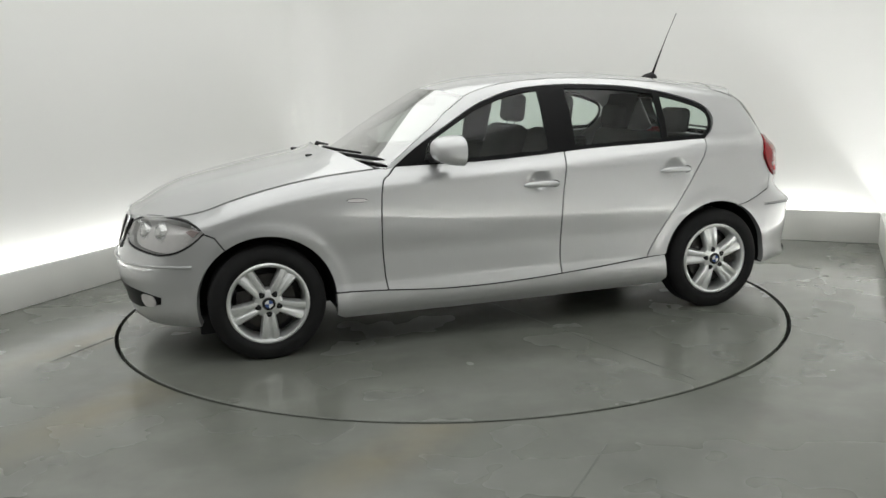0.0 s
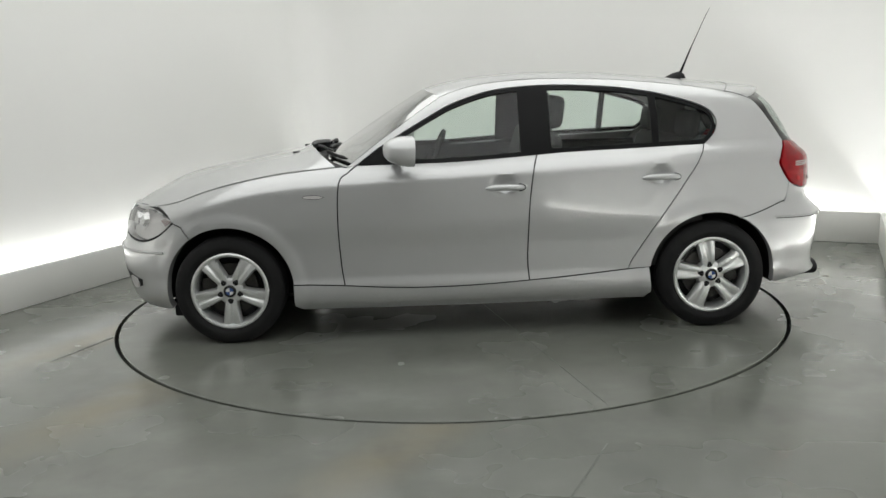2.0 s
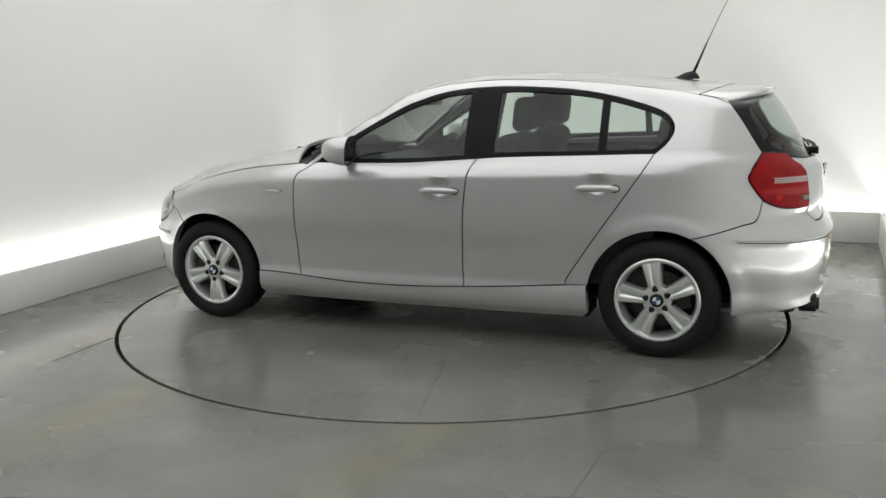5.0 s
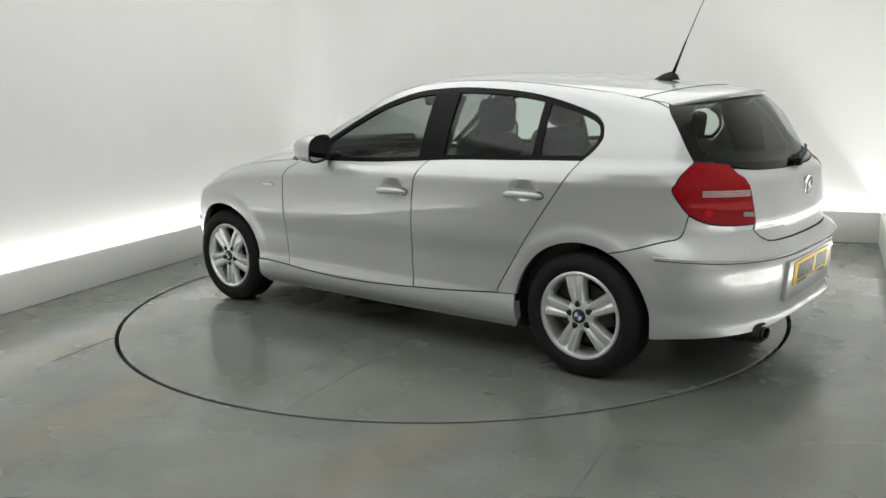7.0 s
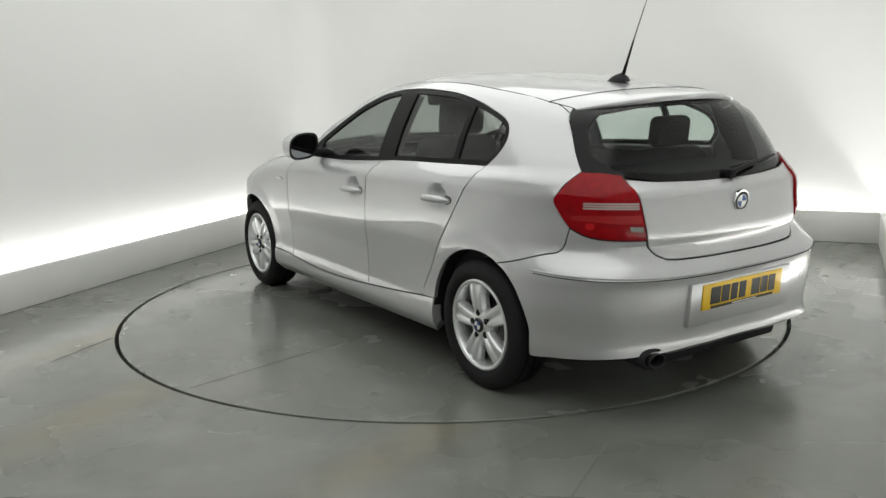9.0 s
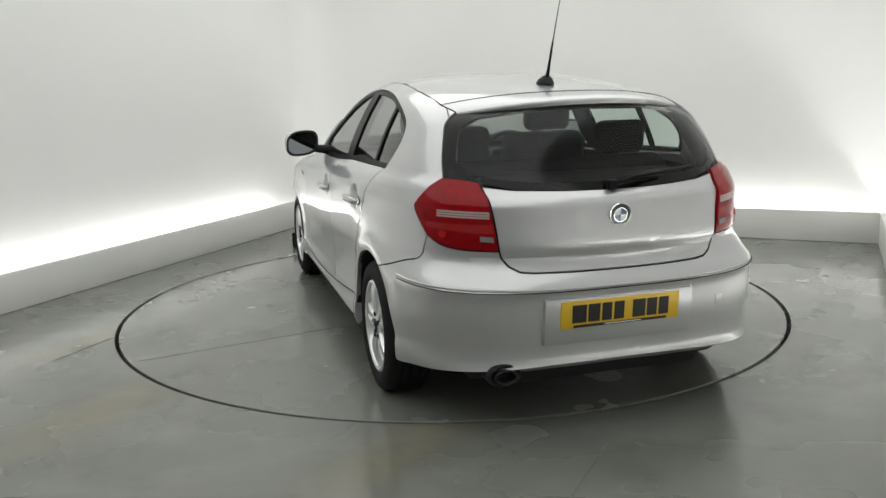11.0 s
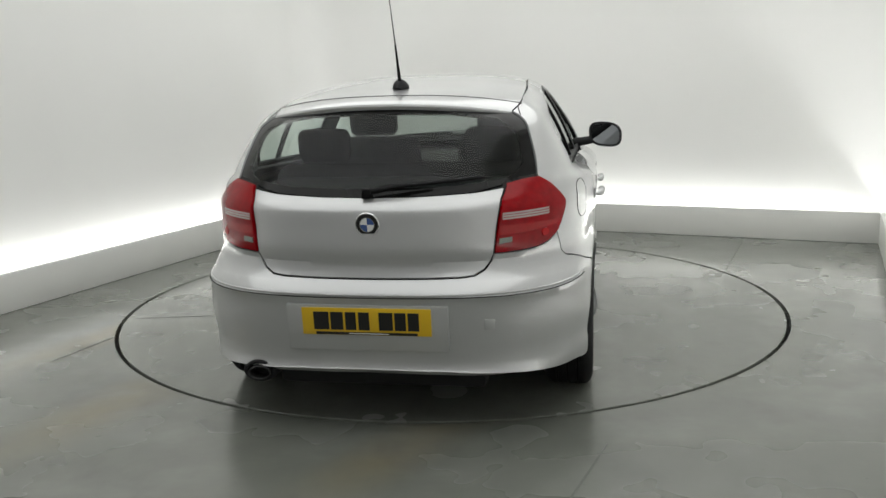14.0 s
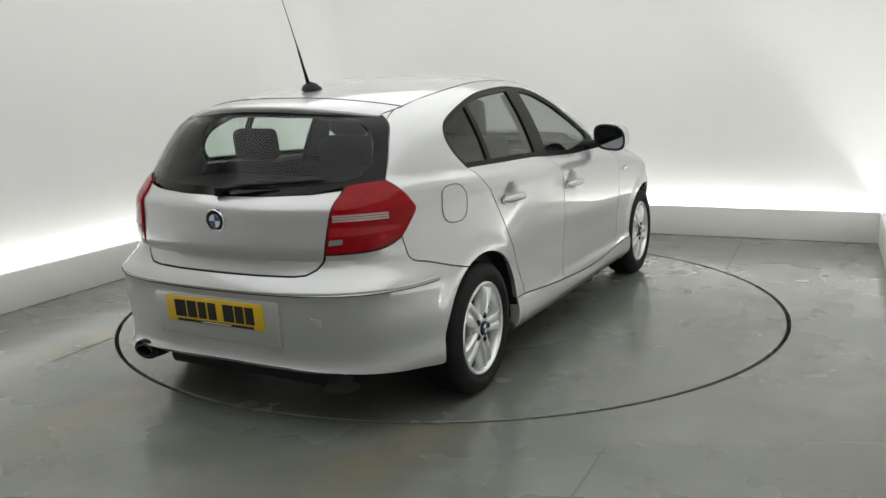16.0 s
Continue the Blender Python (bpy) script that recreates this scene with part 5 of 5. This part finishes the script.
def build_interior(car):
    for side in (1, -1):
        seat = new("front_seat")
        seat.parent = car
        seat.location = (-0.12, 0.36 * side, 0.0)
        tagged(seat, "dark grey fabric front seat with a headrest")
        bm = bmesh.new()
        cushion(bm, 0.52, 0.50, 0.17, pose(0.05, 0, 0.46, 0, -8, 0))
        part("seat_cushion", bm, FABRIC, seat)
        bm = bmesh.new()
        cushion(bm, 0.15, 0.50, 0.66, pose(-0.28, 0, 0.78, 0, -17, 0))
        part("backrest", bm, FABRIC, seat)
        bm = bmesh.new()
        cushion(bm, 0.10, 0.27, 0.19, pose(-0.405, 0, 1.205, 0, -8, 0))
        part("headrest", bm, FABRIC, seat)
        for k in (-1, 1):
            bm = bmesh.new()
            tube(bm, [(-0.37, 0.065 * k, 1.05), (-0.40, 0.065 * k, 1.15)], 0.007, 8)
            part("headrest_post", bm, CHROME, seat)
        bm = bmesh.new()
        cushion(bm, 0.09, 0.25, 0.16, pose(-1.22, (0.40 - 0.36) * side, 1.115, 0, -8, 0))
        part("rear_headrest", bm, FABRIC, car, "dark fabric rear headrest").location = (-0.10, 0.36 * side, 0)
    bench = new("rear_bench")
    bench.parent = car
    tagged(bench, "dark grey fabric rear bench")
    bm = bmesh.new()
    cushion(bm, 0.50, 1.24, 0.18, pose(-0.98, 0, 0.47, 0, -6, 0))
    part("seat_cushion", bm, FABRIC, bench)
    bm = bmesh.new()
    cushion(bm, 0.15, 1.26, 0.58, pose(-1.27, 0, 0.75, 0, -18, 0))
    part("backrest", bm, FABRIC, bench)
    bm = bmesh.new()
    box(bm, -1.86, -1.34, -0.58, 0.58, 0.955, 0.975, 0.008)
    part("parcel_shelf", bm, FABRIC, car, "dark parcel shelf behind the rear bench")
    bm = bmesh.new()
    rows = []
    for x, z in ((0.76, 0.90), (0.62, 0.912), (0.48, 0.905), (0.36, 0.865), (0.33, 0.78), (0.40, 0.60)):
        rows.append([(x + 0.10 * (1 - v * v), 0.66 * v, z + 0.02 * math.exp(-((v - 0.5) / 0.28) ** 2)) for v in [-1 + 2 * k / 20 for k in range(21)]])
    grid_mesh(bm, rows)
    bmesh.ops.recalc_face_normals(bm, faces=bm.faces)
    part("dashboard", bm, DASH, car, "dark dashboard")
    wheel = new("steering_wheel")
    wheel.parent = car
    wheel.matrix_local = pose(0.17, -0.36, 0.895, 0, -24, 0)
    tagged(wheel, "black three-spoke steering wheel")
    bm = bmesh.new()
    ring = [(0, 0.185 * math.cos(a), 0.185 * math.sin(a)) for a in [2 * math.pi * k / 40 for k in range(41)]]
    tube(bm, ring, 0.016, 10, False)
    part("wheel_rim", bm, PLASTIC, wheel)
    bm = bmesh.new()
    cushion(bm, 0.05, 0.15, 0.13, pose(0.02, 0, -0.01))
    box(bm, 0.0, 0.02, -0.175, 0.175, -0.02, 0.02, 0.006)
    box(bm, 0.0, 0.02, -0.025, 0.025, -0.175, 0.0, 0.006)
    part("wheel_hub", bm, PLASTIC, wheel)
    bm = bmesh.new()
    cushion(bm, 0.05, 0.22, 0.07, pose(0.20, 0, 1.285))
    part("inside_mirror", bm, PLASTIC, car, "black interior mirror")
    bm = bmesh.new()
    tube(bm, [(0.21, 0, 1.29), (0.27, 0, 1.325)], 0.012, 8)
    part("mirror_stem", bm, PLASTIC, car)
    for side in (1, -1):
        bm = bmesh.new()
        rows = []
        for x in [0.60 - 0.1 * k for k in range(20)]:
            rows.append([(x, (wrap(*sx(max(x, -1.3), z)).y - d) * side, z) for z, d in ((0.955, 0.03), (0.93, 0.07), (0.70, 0.09), (0.35, 0.09))])
        grid_mesh(bm, rows)
        part("door_lining", bm, DASH, car, "dark inner door lining")
        bm = bmesh.new()
        rows = []
        for z in (0.9, 1.0, 1.1, 1.2, 1.27):
            rows.append([((x), (wrap(*sx(x, z)).y - 0.035) * side, z) for x in (-1.40 - 0.02 * (z < 1.05), -1.48, -1.56, -1.62)])
        grid_mesh(bm, rows)
        part("pillar_lining", bm, DASH, car, "dark rear pillar lining")
        # belts and inner posts beside the front seats
        bm = bmesh.new()
        rows = []
        for z in (0.95, 1.05, 1.15, 1.25, 1.32):
            rows.append([(x - 0.05 * (z - 0.95), (wrap(x, z).y - 0.05) * side, z) for x in (-0.285, -0.37, -0.455)])
        grid_mesh(bm, rows)
        part("post_lining", bm, DASH, car, "dark inner post between the doors")
    bm = bmesh.new()
    box(bm, 0.42, 0.62, -0.70, 0.70, 0.28, 0.86, 0.03)
    part("bulkhead", bm, PLASTIC, car, "dark bulkhead")
    bm = bmesh.new()
    box(bm, -1.70, 0.6, -0.70, 0.70, 0.245, 0.275, 0.01)
    part("cabin_floor", bm, DASH, car, "dark cabin floor")


STEEL_DARK = material("sooty_steel", (0.02, 0.02, 0.02), 0.5, 0.5, vary=0.3, scale=40)
REVERSE = material("reverse_lens", (0.22, 0.22, 0.20), 0.15, 0.3, 0.5, vary=0.15, scale=50)
# Black for dark edges and joints, and for shade in the shut lines.
LINE_BLACK = material("line_black", (0.006, 0.006, 0.006), 0.8, vary=0.2)
material_lining = material("headlining_cloth", (0.16, 0.16, 0.155), 0.9, vary=0.08, scale=60)


def build_car():
    car = new("hatchback_car")
    tagged(car, "silver five-door hatchback car parked on the turntable", "car")
    gate, bumper = build_panels(car)
    build_top(car)
    build_details(car, gate, bumper)
    build_interior(car)
    for x in (1.335, -1.335):
        for side in (1, -1):
            build_wheel(car, x, 0.860, side, (180 if x > 0 else 10) if side > 0 else (40 if x > 0 else -20))
    return car


def floor_marks():
    """Slab joints and specks in the floor paint."""
    for (x0, y0), (x1, y1) in JOINTS:
        d = Vector((x1 - x0, y1 - y0, 0))
        bm = bmesh.new()
        box(bm, 0, d.length, -0.0035, 0.0035, -0.001, 0.0015, 0, pose(x0, y0, 0, 0, 0, math.degrees(math.atan2(d.y, d.x))))
        tagged(finish("floor_joint", bm, JOINT, smooth=0), "thin filled joint in the concrete floor", "joint", "floor joints", "structure")
    for x, y, r in SPECKS:
        bm = bmesh.new()
        pts = [bm.verts.new((x + r * (1 + 0.3 * math.sin(3 * a)) * math.cos(a), y + r * 0.55 * math.sin(a + 0.7), 0.0015)) for a in [2 * math.pi * k / 12 for k in range(12)]]
        bm.faces.new(pts)
        tagged(finish("floor_chip", bm, JOINT, smooth=0), "small dark chip in the floor paint", "chip", "floor chips", "structure")


def build_floor_box():
    """The low box on the floor between the turntable and the wall."""
    ob = new("floor_box")
    ob.matrix_world = pose(-1.368, 1.976, 0.0, 0, 0, -50.1)
    tagged(ob, "low dark grey box standing on the floor by the wall", "box")
    bm = bmesh.new()
    box(bm, 0.010, 0.44, 0.0, 0.16, 0.003, 0.105, 0.006)
    part("body", bm, PLASTIC, ob)
    bm = bmesh.new()
    box(bm, 0.0, 0.014, -0.006, 0.166, 0.0, 0.13, 0.003)
    part("end_plate", bm, TRIM, ob, "black end plate")
    return ob


JOINTS = [((0.596, -2.291), (0.30, -2.92)), ((-1.95, -0.66), (-2.12, -1.08)), ((2.45, 1.68), (1.99, 0.65))]
SPECKS = [(-1.33, -1.90, 0.014), (-1.27, -1.79, 0.010), (-1.24, -1.75, 0.013), (0.453, -2.633, 0.006), (0.681, -2.592, 0.007), (1.107, -2.552, 0.006), (1.439, -2.641, 0.006), (-1.47, -2.101, 0.012), (2.165, -0.959, 0.012)]

turntable = build_room()
floor_marks()
build_floor_box()
hatchback = build_car()


def motions():
    rows, disc_rows = [], []
    for t, a in TURN:
        m = pose(0, 0, 0, 0, 0, a)
        disc_rows.append((t, m))
        rows.append((t, m @ Matrix.Translation((*CAR_OFFSET, 0.0))))
    walk(hatchback, rows)
    walk(turntable, disc_rows)


motions()
